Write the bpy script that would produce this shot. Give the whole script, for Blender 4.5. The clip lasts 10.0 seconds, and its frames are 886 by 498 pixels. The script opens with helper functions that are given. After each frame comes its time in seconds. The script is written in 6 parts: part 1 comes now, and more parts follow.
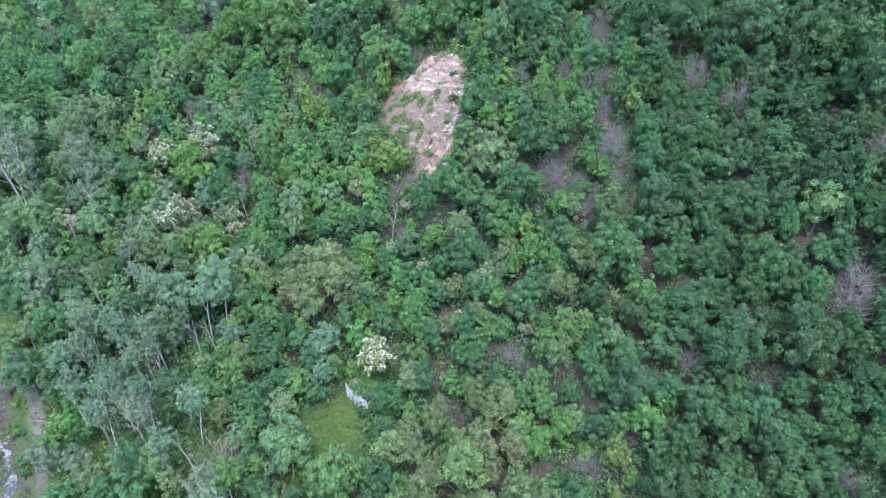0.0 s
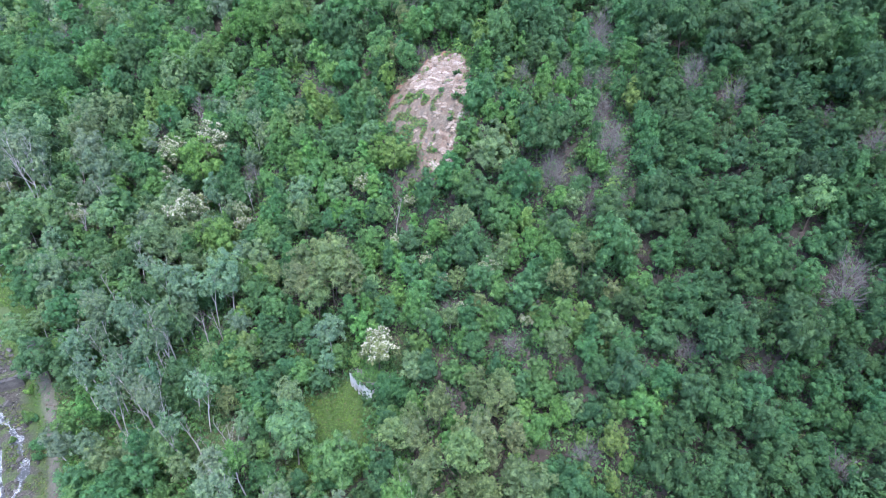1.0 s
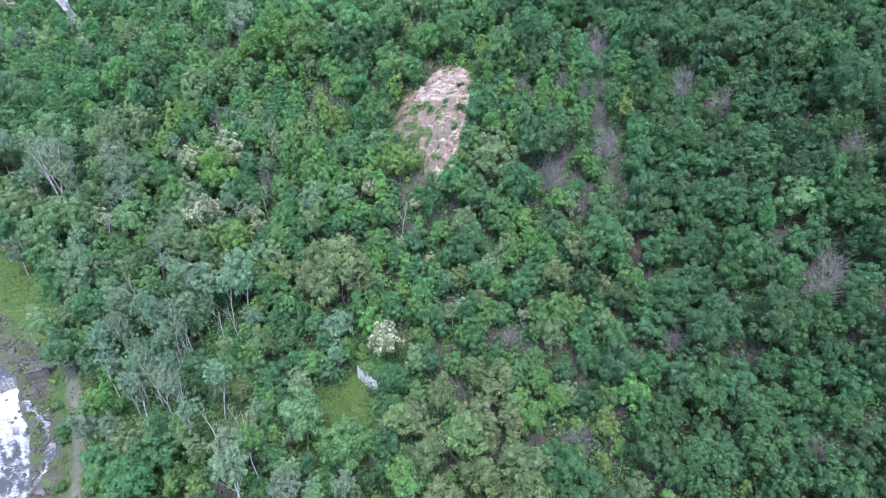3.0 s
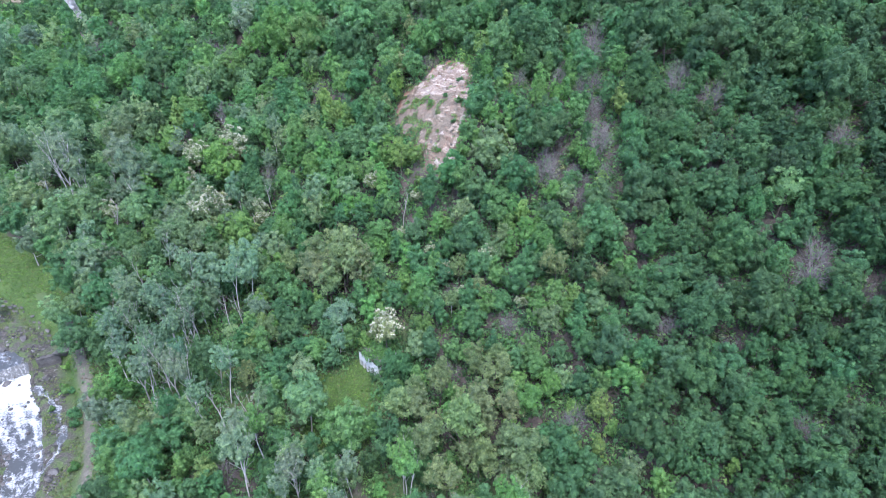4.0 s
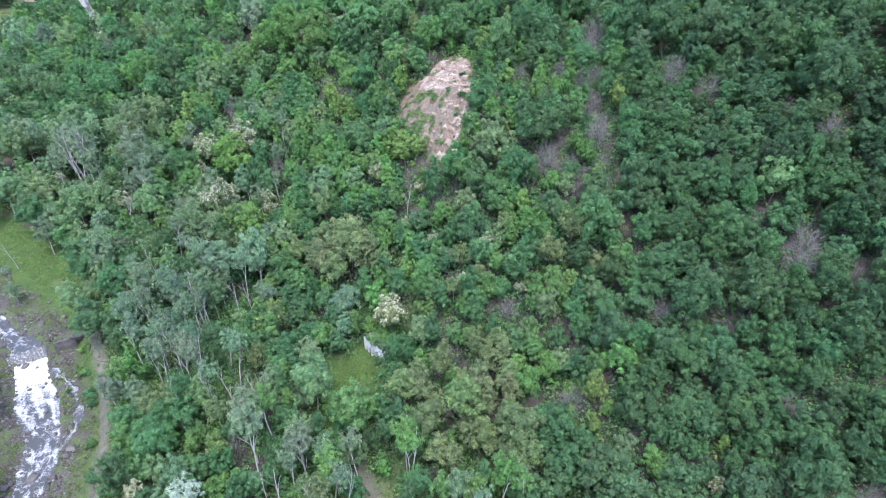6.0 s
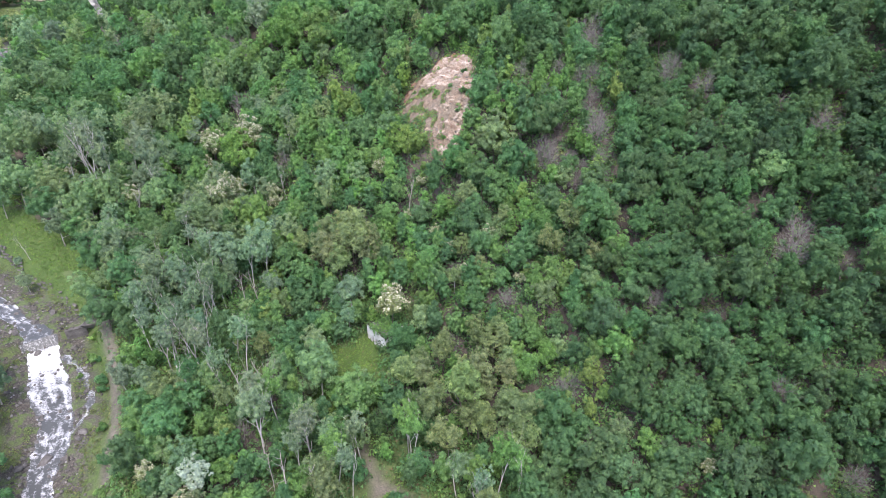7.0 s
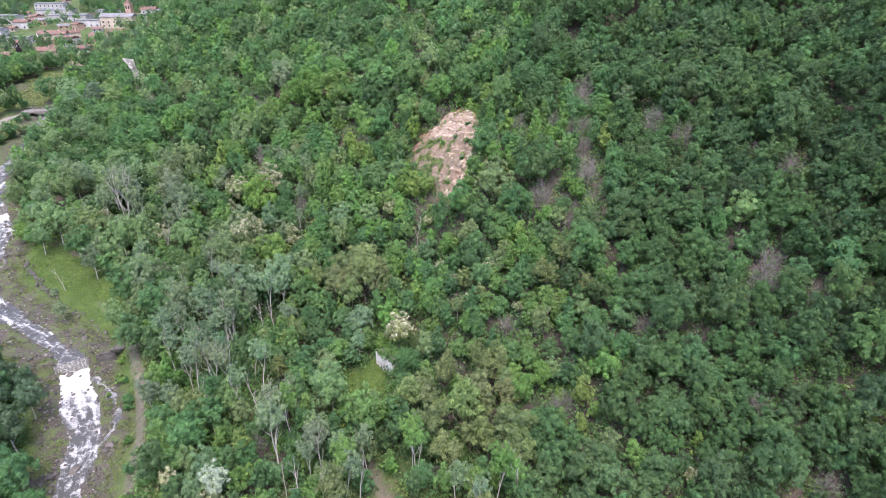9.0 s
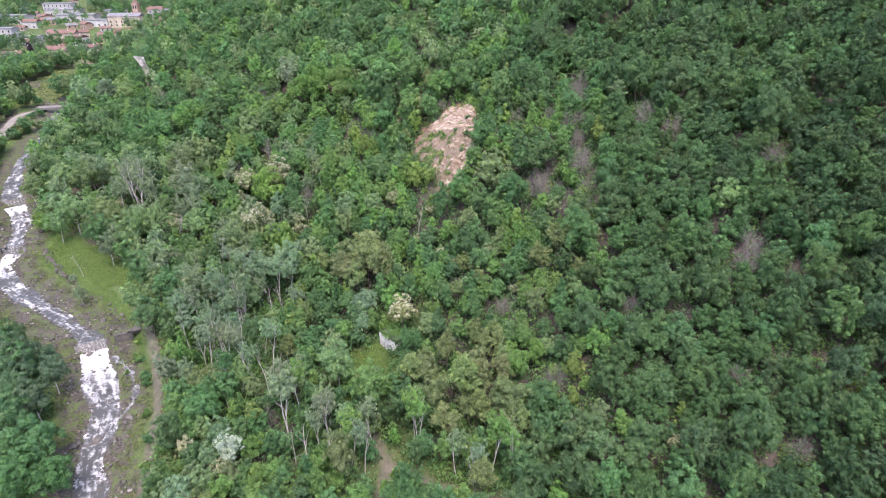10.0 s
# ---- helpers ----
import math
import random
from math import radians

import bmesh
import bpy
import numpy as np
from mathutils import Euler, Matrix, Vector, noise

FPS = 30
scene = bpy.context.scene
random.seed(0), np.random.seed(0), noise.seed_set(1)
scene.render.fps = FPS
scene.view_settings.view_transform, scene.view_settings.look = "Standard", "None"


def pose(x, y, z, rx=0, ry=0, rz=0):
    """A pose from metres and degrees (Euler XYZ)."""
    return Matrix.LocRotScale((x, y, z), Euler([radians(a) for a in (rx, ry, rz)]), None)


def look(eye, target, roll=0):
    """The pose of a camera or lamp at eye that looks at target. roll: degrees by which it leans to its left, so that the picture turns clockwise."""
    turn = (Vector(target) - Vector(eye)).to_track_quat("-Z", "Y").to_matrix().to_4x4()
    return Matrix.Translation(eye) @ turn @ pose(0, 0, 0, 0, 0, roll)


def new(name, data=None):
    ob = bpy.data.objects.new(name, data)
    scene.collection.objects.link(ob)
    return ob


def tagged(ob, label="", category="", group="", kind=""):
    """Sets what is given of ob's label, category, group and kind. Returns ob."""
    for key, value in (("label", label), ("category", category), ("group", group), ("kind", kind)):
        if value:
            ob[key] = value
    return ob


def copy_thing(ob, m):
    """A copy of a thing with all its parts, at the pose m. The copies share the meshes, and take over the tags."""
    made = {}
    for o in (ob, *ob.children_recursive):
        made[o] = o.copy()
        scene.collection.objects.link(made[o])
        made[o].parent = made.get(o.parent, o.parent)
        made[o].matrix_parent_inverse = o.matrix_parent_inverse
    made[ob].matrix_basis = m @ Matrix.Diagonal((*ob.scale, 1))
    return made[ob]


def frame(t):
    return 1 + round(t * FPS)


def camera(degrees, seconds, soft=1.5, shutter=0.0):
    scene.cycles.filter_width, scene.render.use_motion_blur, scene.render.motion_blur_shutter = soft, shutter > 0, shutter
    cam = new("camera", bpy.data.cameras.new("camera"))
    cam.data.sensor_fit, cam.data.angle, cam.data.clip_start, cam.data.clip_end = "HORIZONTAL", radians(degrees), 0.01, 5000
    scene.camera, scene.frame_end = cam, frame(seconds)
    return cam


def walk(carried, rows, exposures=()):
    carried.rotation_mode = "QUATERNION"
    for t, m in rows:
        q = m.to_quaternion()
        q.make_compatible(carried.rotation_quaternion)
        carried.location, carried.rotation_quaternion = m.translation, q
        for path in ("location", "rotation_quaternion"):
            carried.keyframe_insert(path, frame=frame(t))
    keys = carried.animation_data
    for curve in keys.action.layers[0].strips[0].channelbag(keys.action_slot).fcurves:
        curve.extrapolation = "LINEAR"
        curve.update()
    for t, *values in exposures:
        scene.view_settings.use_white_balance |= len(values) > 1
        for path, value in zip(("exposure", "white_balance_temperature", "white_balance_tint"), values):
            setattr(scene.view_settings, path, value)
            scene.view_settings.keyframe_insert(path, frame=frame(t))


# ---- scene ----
cam = camera(73.2, 10.0, soft=0.9, shutter=0.6)
PATH = [
    (0, (-0.175, 0.595, 104.667), (-0.173, 2.244, 103.536), 0.2),
    (0.5, (-0.079, -1.183, 104.489), (-0.083, 0.469, 103.363), 0.2),
    (1, (0.108, -3.074, 104.459), (0.097, -1.418, 103.339), 0.2),
    (1.5, (0.361, -5.136, 104.376), (0.342, -3.468, 103.273), 0.1),
    (2, (0.725, -7.314, 104.345), (0.699, -5.633, 103.262), 0.0),
    (2.5, (0.905, -9.504, 104.471), (0.875, -7.815, 103.402), -0.0),
    (3.8, (1.773, -15.313, 104.867), (1.726, -13.619, 103.805), -0.2),
    (4, (1.822, -16.066, 104.887), (1.779, -14.375, 103.819), -0.2),
    (4.5, (2.176, -17.811, 104.932), (2.128, -16.121, 103.864), -0.3),
    (5, (2.391, -18.69, 104.843), (2.341, -16.998, 103.776), -0.4),
    (5.5, (2.506, -19.682, 104.766), (2.453, -17.99, 103.701), -0.4),
    (6.8, (3.046, -24.756, 104.822), (2.973, -23.067, 103.753), -0.5),
    (7, (3.042, -25.599, 104.83), (2.973, -23.907, 103.765), -0.4),
    (7.5, (3.121, -28.391, 105.064), (3.046, -26.683, 104.027), -0.4),
    (8, (3.735, -32.01, 104.825), (3.646, -30.237, 103.904), -0.4),
    (8.5, (4.165, -36.292, 104.506), (4.069, -34.5, 103.624), -0.3),
    (9, (4.526, -40.462, 104.576), (4.428, -38.669, 103.695), -0.3),
    (9.5, (5.067, -44.856, 104.647), (4.964, -43.063, 103.767), -0.4),
    (10, (5.571, -49.525, 104.746), (5.465, -47.733, 103.865), -0.4),
]
walk(cam, [(t, look(eye, target, roll)) for t, eye, target, roll in PATH],
     exposures=[(0, 2.0, 5350, 16), (5.7, 2.0, 5350, 16), (6.8, 1.95, 6250, 17), (7.5, 1.95, 6250, 17), (10, 1.95, 6550, 22)])

# ---- light: a bright overcast day ----
world = bpy.data.worlds.new("sky")
scene.world = world
world.use_nodes = True
sky = world.node_tree.nodes.new("ShaderNodeTexSky")
sky.sky_type, sky.sun_disc = "NISHITA", False
sky.sun_elevation, sky.sun_rotation, sky.dust_density = radians(68), radians(174), 3.0
back = world.node_tree.nodes["Background"]
world.node_tree.links.new(sky.outputs["Color"], back.inputs["Color"])
back.inputs["Strength"].default_value = 0.15
sun = new("sun", bpy.data.lights.new("sun", "SUN"))
sun.data.energy, sun.data.angle, sun.data.color = 0.85, radians(30), (1.0, 0.95, 0.88)
sun.matrix_world = look((5, -48, 118), (0, 0, 0))

# ---- materials ----
def material(name, rough=0.8):
    m = bpy.data.materials.new(name)
    m.use_nodes = True
    nt = m.node_tree
    nt.nodes["Principled BSDF"].inputs["Roughness"].default_value = rough
    nt.nodes["Principled BSDF"].inputs["Specular IOR Level"].default_value = 0.25
    return m, nt, nt.nodes["Principled BSDF"]


def node(nt, kind, **values):
    n = nt.nodes.new(kind)
    for key, value in values.items():
        if key in n.inputs:
            n.inputs[key].default_value = value
    return n


def noise_of(nt, scale, detail=4.0, rough=0.6, vector=None):
    n = node(nt, "ShaderNodeTexNoise", Scale=scale, Detail=detail, Roughness=rough)
    if vector is None:
        vector = nt.nodes.new("ShaderNodeTexCoord").outputs["Object"]
    nt.links.new(vector, n.inputs["Vector"])
    return n.outputs["Fac"]


def ramp(nt, fac, stops):
    n = nt.nodes.new("ShaderNodeValToRGB")
    while len(n.color_ramp.elements) < len(stops):
        n.color_ramp.elements.new(0.5)
    for e, (at, c) in zip(n.color_ramp.elements, stops):
        e.position, e.color = at, (c if isinstance(c, tuple) else (c, c, c)) + (1,)
    nt.links.new(fac, n.inputs["Fac"])
    return n.outputs["Color"]


def mixed(nt, fac, a, b, blend="MIX"):
    n = nt.nodes.new("ShaderNodeMix")
    n.data_type, n.blend_type = "RGBA", blend
    for socket, value in ((n.inputs[0], fac), (n.inputs[6], a), (n.inputs[7], b)):
        if hasattr(value, "is_linked"):
            nt.links.new(value, socket)
        elif isinstance(value, tuple):
            socket.default_value = value + (1,)
        else:
            socket.default_value = value
    return n.outputs[2]


def relief(nt, bsdf, fac, strength, distance):
    b = node(nt, "ShaderNodeBump", Strength=strength, Distance=distance)
    nt.links.new(fac, b.inputs["Height"])
    nt.links.new(b.outputs["Normal"], bsdf.inputs["Normal"])


def surface(name, stops, scale, rough=0.8, bump_size=0.05, fine=6.0):
    """A plain mineral or painted surface with stains at two scales and relief."""
    m, nt, bsdf = material(name, rough)
    big, small = noise_of(nt, scale), noise_of(nt, scale * fine, 6.0)
    c = ramp(nt, big, stops)
    c = mixed(nt, 0.55, c, ramp(nt, small, [(0.25, 0.45), (0.75, 1.0)]), "MULTIPLY")
    info = nt.nodes.new("ShaderNodeObjectInfo")
    c = mixed(nt, 0.35, c, ramp(nt, info.outputs["Random"], [(0.0, 0.55), (1.0, 1.0)]), "MULTIPLY")
    nt.links.new(c, bsdf.inputs["Base Color"])
    relief(nt, bsdf, small, 0.6, bump_size)
    return m


def leaf_material(name, attribute=""):
    """Sprays of small leaves: a colour for each tree, varied from spray to spray, with gaps between the leaves and light shining through."""
    m, nt, bsdf = material(name, 0.55)
    bsdf.inputs["Specular IOR Level"].default_value = 0.06
    if attribute:
        a = nt.nodes.new("ShaderNodeAttribute")
        a.attribute_name = attribute
        base = a.outputs["Color"]
    else:
        base = nt.nodes.new("ShaderNodeObjectInfo").outputs["Color"]
    geo = nt.nodes.new("ShaderNodeNewGeometry")
    c = mixed(nt, 1.0, base, ramp(nt, geo.outputs["Random Per Island"], [(0.0, (0.78, 0.79, 0.82)), (0.55, (1.02, 1.02, 1.02)), (1.0, (1.3, 1.27, 1.12))]), "MULTIPLY")
    c = mixed(nt, 1.0, c, ramp(nt, noise_of(nt, 0.8, 2.0), [(0.3, (0.7, 0.75, 0.82)), (0.5, (1.0, 1.0, 1.0)), (0.72, (1.25, 1.22, 1.08))]), "MULTIPLY")
    nt.links.new(c, bsdf.inputs["Base Color"])
    trans = nt.nodes.new("ShaderNodeBsdfTranslucent")
    nt.links.new(mixed(nt, 1.0, c, (1.5, 1.5, 1.15), "MULTIPLY"), trans.inputs["Color"])
    mix = node(nt, "ShaderNodeMixShader", Fac=0.41)
    nt.links.new(bsdf.outputs[0], mix.inputs[1])
    nt.links.new(trans.outputs[0], mix.inputs[2])
    gap = node(nt, "ShaderNodeMath")
    gap.operation = "GREATER_THAN"
    gap.inputs[1].default_value = 0.555
    nt.links.new(noise_of(nt, 4.2, 1.0, 0.6), gap.inputs[0])
    cut = nt.nodes.new("ShaderNodeMixShader")
    nt.links.new(gap.outputs[0], cut.inputs[0])
    nt.links.new(mix.outputs[0], cut.inputs[1])
    nt.links.new(nt.nodes.new("ShaderNodeBsdfTransparent").outputs[0], cut.inputs[2])
    nt.links.new(cut.outputs[0], nt.nodes["Material Output"].inputs["Surface"])
    return m


LEAF = leaf_material("leaves")
LEAF_WOODS = leaf_material("leaves_of_the_woods", "tint")
BLOSSOM = surface("blossom", [(0.3, (0.42, 0.42, 0.26)), (0.7, (0.6, 0.59, 0.42))], 2.0)
BARK = surface("bark", [(0.3, (0.09, 0.07, 0.055)), (0.7, (0.2, 0.17, 0.14))], 1.2)
PALE_BARK = surface("pale_bark", [(0.3, (0.36, 0.33, 0.29)), (0.7, (0.62, 0.59, 0.54))], 1.0)
TWIG = surface("bare_twigs", [(0.3, (0.15, 0.135, 0.12)), (0.7, (0.27, 0.25, 0.225))], 1.5)
GREY_WOOD = surface("dead_wood", [(0.3, (0.33, 0.3, 0.27)), (0.7, (0.5, 0.47, 0.42))], 1.5)
ROCK = surface("rock", [(0.2, (0.12, 0.07, 0.05)), (0.45, (0.22, 0.14, 0.1)), (0.62, (0.32, 0.24, 0.18)), (0.8, (0.42, 0.35, 0.29))], 0.35, 0.85, 0.2)
GREY_ROCK = surface("grey_stone", [(0.25, (0.06, 0.055, 0.05)), (0.75, (0.2, 0.185, 0.17))], 0.8, 0.8, 0.1)
PALE_ROCK = surface("pale_cliff", [(0.25, (0.19, 0.125, 0.083)), (0.45, (0.31, 0.24, 0.175)), (0.7, (0.42, 0.36, 0.29))], 0.9, 0.85, 0.3)
PLASTER = surface("old_plaster", [(0.3, (0.45, 0.43, 0.39)), (0.55, (0.76, 0.75, 0.72))], 0.7, 0.85, 0.03)
CLIFF = surface("white_crag", [(0.3, (0.3, 0.26, 0.22)), (0.5, (0.48, 0.45, 0.41)), (0.75, (0.62, 0.6, 0.56))], 0.3, 0.85, 0.3)
MOSS = surface("mossy_earth", [(0.3, (0.035, 0.04, 0.022)), (0.7, (0.08, 0.085, 0.045))], 0.9)
CONCRETE = surface("concrete", [(0.3, (0.14, 0.13, 0.12)), (0.7, (0.3, 0.28, 0.26))], 0.6, 0.85, 0.05)


def ground_material():
    """Forest litter, with grass, gravel and trodden earth where the plan has them."""
    m, nt, bsdf = material("ground", 0.9)
    geo = nt.nodes.new("ShaderNodeNewGeometry")
    where = geo.outputs["Position"]
    big, mid, fine = noise_of(nt, 0.08, 5.0, 0.6, where), noise_of(nt, 0.5, 6.0, 0.65, where), noise_of(nt, 3.0, 8.0, 0.7, where)
    litter = ramp(nt, mid, [(0.25, (0.058, 0.05, 0.041)), (0.5, (0.1, 0.084, 0.07)), (0.75, (0.155, 0.13, 0.11))])
    grass = ramp(nt, mid, [(0.2, (0.055, 0.098, 0.026)), (0.5, (0.08, 0.13, 0.033)), (0.75, (0.1, 0.132, 0.04)), (0.88, (0.12, 0.112, 0.053))])
    gravel = ramp(nt, fine, [(0.3, (0.04, 0.036, 0.032)), (0.55, (0.095, 0.083, 0.07)), (0.78, (0.22, 0.205, 0.18))])
    weedy = mixed(nt, ramp(nt, mid, [(0.46, 0.0), (0.58, 0.8)]), gravel, grass)
    earth = ramp(nt, mid, [(0.3, (0.1, 0.085, 0.07)), (0.7, (0.2, 0.172, 0.15))])
    a = nt.nodes.new("ShaderNodeAttribute")
    a.attribute_name = "cover"
    parts = nt.nodes.new("ShaderNodeSeparateColor")
    nt.links.new(a.outputs["Color"], parts.inputs[0])
    c = mixed(nt, parts.outputs[0], litter, grass)
    c = mixed(nt, parts.outputs[1], c, weedy)
    c = mixed(nt, parts.outputs[2], c, earth)
    c = mixed(nt, 0.7, c, ramp(nt, fine, [(0.36, 0.4), (0.5, 0.8), (0.66, 1.2)]), "MULTIPLY")
    c = mixed(nt, 0.5, c, ramp(nt, big, [(0.3, 0.6), (0.7, 1.0)]), "MULTIPLY")
    nt.links.new(c, bsdf.inputs["Base Color"])
    relief(nt, bsdf, fine, 0.8, 0.15)
    return m


def water_material():
    """White water: foam on the rough falls, grey-blue between."""
    m, nt, bsdf = material("water", 0.25)
    bsdf.inputs["Specular IOR Level"].default_value = 0.16
    geo = nt.nodes.new("ShaderNodeNewGeometry")
    a = nt.nodes.new("ShaderNodeAttribute")
    a.attribute_name = "foam"
    n = noise_of(nt, 2.0, 7.0, 0.75, geo.outputs["Position"])
    lumps = noise_of(nt, 3.2, 3.0, 0.6, geo.outputs["Position"])
    s = node(nt, "ShaderNodeMath")
    s.operation = "MULTIPLY_ADD"
    nt.links.new(lumps, s.inputs[0])
    s.inputs[1].default_value = 0.9
    nt.links.new(a.outputs["Fac"], s.inputs[2])
    whole = node(nt, "ShaderNodeMath")
    whole.operation = "MULTIPLY_ADD"
    nt.links.new(n, whole.inputs[0])
    whole.inputs[1].default_value = 0.9
    nt.links.new(s.outputs[0], whole.inputs[2])
    less = node(nt, "ShaderNodeMath")
    less.operation = "SUBTRACT"
    nt.links.new(whole.outputs[0], less.inputs[0])
    less.inputs[1].default_value = 0.42
    foam = ramp(nt, less.outputs[0], [(0.42, 0.0), (0.6, 0.4), (0.88, 1.0)])
    nt.links.new(mixed(nt, foam, (0.06, 0.063, 0.062), (0.47, 0.475, 0.48)), bsdf.inputs["Base Color"])
    nt.links.new(ramp(nt, foam, [(0.0, 0.3), (1.0, 0.85)]), bsdf.inputs["Roughness"])
    relief(nt, bsdf, n, 0.35, 0.12)
    return m


GROUND, WATER = ground_material(), water_material()

# ---- ground and stream ----
def smax(a, b, k):
    return 0.5 * (a + b + np.sqrt((a - b) ** 2 + k * k))


def smin(a, b, k):
    return 0.5 * (a + b - np.sqrt((a - b) ** 2 + k * k))


def bump(x, y, cx, cy, r, amount):
    return amount * np.exp(-((x - cx) ** 2 + (y - cy) ** 2) / (r * r))


def ripple(x, y):
    """Gentle unevenness of the ground, in metres."""
    return (0.7 * np.sin(x * 0.071 + 1.3) * np.cos(y * 0.063 + 0.4) + 0.4 * np.sin(x * 0.17 + y * 0.13)
            + 0.2 * np.sin(x * 0.31 - y * 0.37 + 2.0))


def valley(x, y):
    """Height of the valley floor, which rises upstream and flattens towards the village."""
    v = smin(0.2 * (y - 42), 34.5 + 0.045 * (y - 215), 3.0)
    return smax(v, 55 + 0.16 * (y - 800) + 0.05 * np.abs(x + 250), 8.0)


def hill(x, y):
    """Height of the wooded hillside with its spur on the village side."""
    h = 8 + 0.57 * (y - 65) + 0.36 * (x - 10)
    h = smin(h, 62 + 0.72 * (h - 62), 4.0)
    spur = valley(x, y) + 2.0 * ((x + 172) * 0.965 + (y - 255) * 0.26)
    h = smin(h, spur, 6.0)
    return smin(h, 150 + 0.02 * h, 20.0)


# the stream's middle line on the plan, from below the camera up to the bridge
STREAM = np.array([(-70, 5), (-74, 25), (-77.5, 40), (-81.5, 46), (-83, 53), (-85, 61), (-91, 69), (-97, 77), (-101.5, 84), (-116.5, 93),
                   (-131, 100.5), (-143, 108), (-149.5, 115), (-151.5, 125.5), (-158, 140), (-174, 157), (-184, 176), (-188.5, 195),
                   (-191.5, 214), (-203, 236), (-225, 262), (-262, 300), (-300, 360)], dtype=float)
WEIRS = ((-100.5, 82.5), (-151.5, 124.5), (-170.0, 152.5))


def to_line(x, y, line):
    """Distance of the points x, y from a line on the plan, and how far along it they lie."""
    x, y = np.asarray(x, dtype=float), np.asarray(y, dtype=float)
    best, along, run = np.full(x.shape, 1e9), np.zeros(x.shape), 0.0
    for (ax, ay), (bx, by) in zip(line[:-1], line[1:]):
        dx, dy = bx - ax, by - ay
        size = math.hypot(dx, dy)
        u = np.clip(((x - ax) * dx + (y - ay) * dy) / size ** 2, 0, 1)
        d = np.hypot(x - ax - u * dx, y - ay - u * dy)
        near = d < best
        best, along = np.where(near, d, best), np.where(near, run + u * size, along)
        run += size
    return best, along


WEIR_RUN = [float(to_line(wx, wy, STREAM)[1]) for wx, wy in WEIRS]


def water_level(x, y, along):
    """The stream's surface: it steps down at each weir and then falls less than the valley."""
    z = valley(x, y) - 0.2
    for run in WEIR_RUN:
        below = run - along
        z = z - np.where(below > 0, 1.7 * np.exp(-np.clip(below, 0, 99) / 12.0), 0.0) + np.where(below <= 0, 0.8 * np.exp(np.clip(below, -99, 0) / 8.0), 0.0)
    return z


STREAM_RUN = np.concatenate([[0], np.cumsum(np.hypot(*np.diff(STREAM, axis=0).T))])


def stream_level(along):
    """The water's level in the middle of the stream, that far along it."""
    return water_level(np.interp(along, STREAM_RUN, STREAM[:, 0]), np.interp(along, STREAM_RUN, STREAM[:, 1]), along)


def height(x, y):
    """Height of the ground on the plan."""
    x, y = np.asarray(x, dtype=float), np.asarray(y, dtype=float)
    v, h = valley(x, y), hill(x, y)
    z = smax(v, h, 2.5)
    for b in ((-16, 64, 26, -3.2), (0, 140, 18, 8.0), (42, 168, 22, -10), (-66, 153, 25, -5.0), (-13, 110, 14, -4.0), (-20.5, 85, 4.0, -1.5)):
        z = z + bump(x, y, *b)
    d, along = to_line(x, y, STREAM)
    z = z + ripple(x, y) * np.clip((d - 8) / 14, 0, 1)
    bank = np.clip((d - 10.5) / 3.0, 0, 1)
    bed = stream_level(along) - 0.7 + 1.15 * np.clip((d - 1.3 - 0.9 / (1 + np.exp((along - WEIR_RUN[0]) / 1.5)) - 0.5 * np.sin(along * 0.11) - 0.4 * np.sin(along * 0.37 + 1) - 0.3 * np.clip((along - 110) / 30, 0, 1)) / 2.4, 0, 1) + 0.12 * np.sin(x * 1.3) * np.sin(y * 1.1)
    return bed * (1 - bank) + (z + 1.0 * np.exp(-((d - 14) / 5.0) ** 2)) * bank


def mesh_of(name, verts, faces, smooth=False):
    me = bpy.data.meshes.new(name)
    me.from_pydata([tuple(v) for v in verts], [], [tuple(f) for f in faces])
    me.update()
    if smooth:
        me.shade_smooth()
    return me


def triangles(name, verts):
    """A mesh of separate triangles, three vertices each."""
    me = bpy.data.meshes.new(name)
    n = len(verts)
    me.vertices.add(n)
    me.vertices.foreach_set("co", np.asarray(verts, dtype=np.float32).ravel())
    me.loops.add(n)
    me.loops.foreach_set("vertex_index", np.arange(n, dtype=np.int32))
    me.polygons.add(n // 3)
    me.polygons.foreach_set("loop_start", np.arange(0, n, 3, dtype=np.int32))
    me.update(calc_edges=True)
    return me


def part(name, data, material_, parent=None, label=""):
    """One mesh object; data is a mesh or a bmesh."""
    if not isinstance(data, bpy.types.Mesh):
        bm, data = data, bpy.data.meshes.new(name)
        bm.to_mesh(data)
        bm.free()
    if material_ is not None and not data.materials:
        data.materials.append(material_)
    ob = new(name, data)
    ob.parent = parent
    return tagged(ob, label) if label else ob


def colour_layer(me, name, values):
    layer = me.color_attributes.new(name, "FLOAT_COLOR", "POINT")
    flat = np.ones((len(me.vertices), 4), dtype=np.float32)
    flat[:, :3] = values
    layer.data.foreach_set("color", flat.ravel())


TRACK = np.array([(-24, 20), (-16, 34), (-13.5, 46), (-15, 54), (-18, 60)], dtype=float)
TRACK_FORK = np.array([(-14, 52), (-6, 47.5), (4, 44), (18, 39), (32, 30)], dtype=float)
BANK_PATH = np.array([(-66, 40), (-72, 62), (-80, 78), (-90, 93), (-104, 104)], dtype=float)
ROAD = np.array([(-212, 205), (-219, 226), (-216, 240), (-206, 246), (-190, 262), (-180, 300)], dtype=float)
ROAD_SIDE = np.array([(-206, 198), (-212, 218), (-208, 232)], dtype=float)
MEADOW_EDGE = np.array([(-136, 124), (-126, 120), (-110, 110), (-97, 100)], dtype=float)


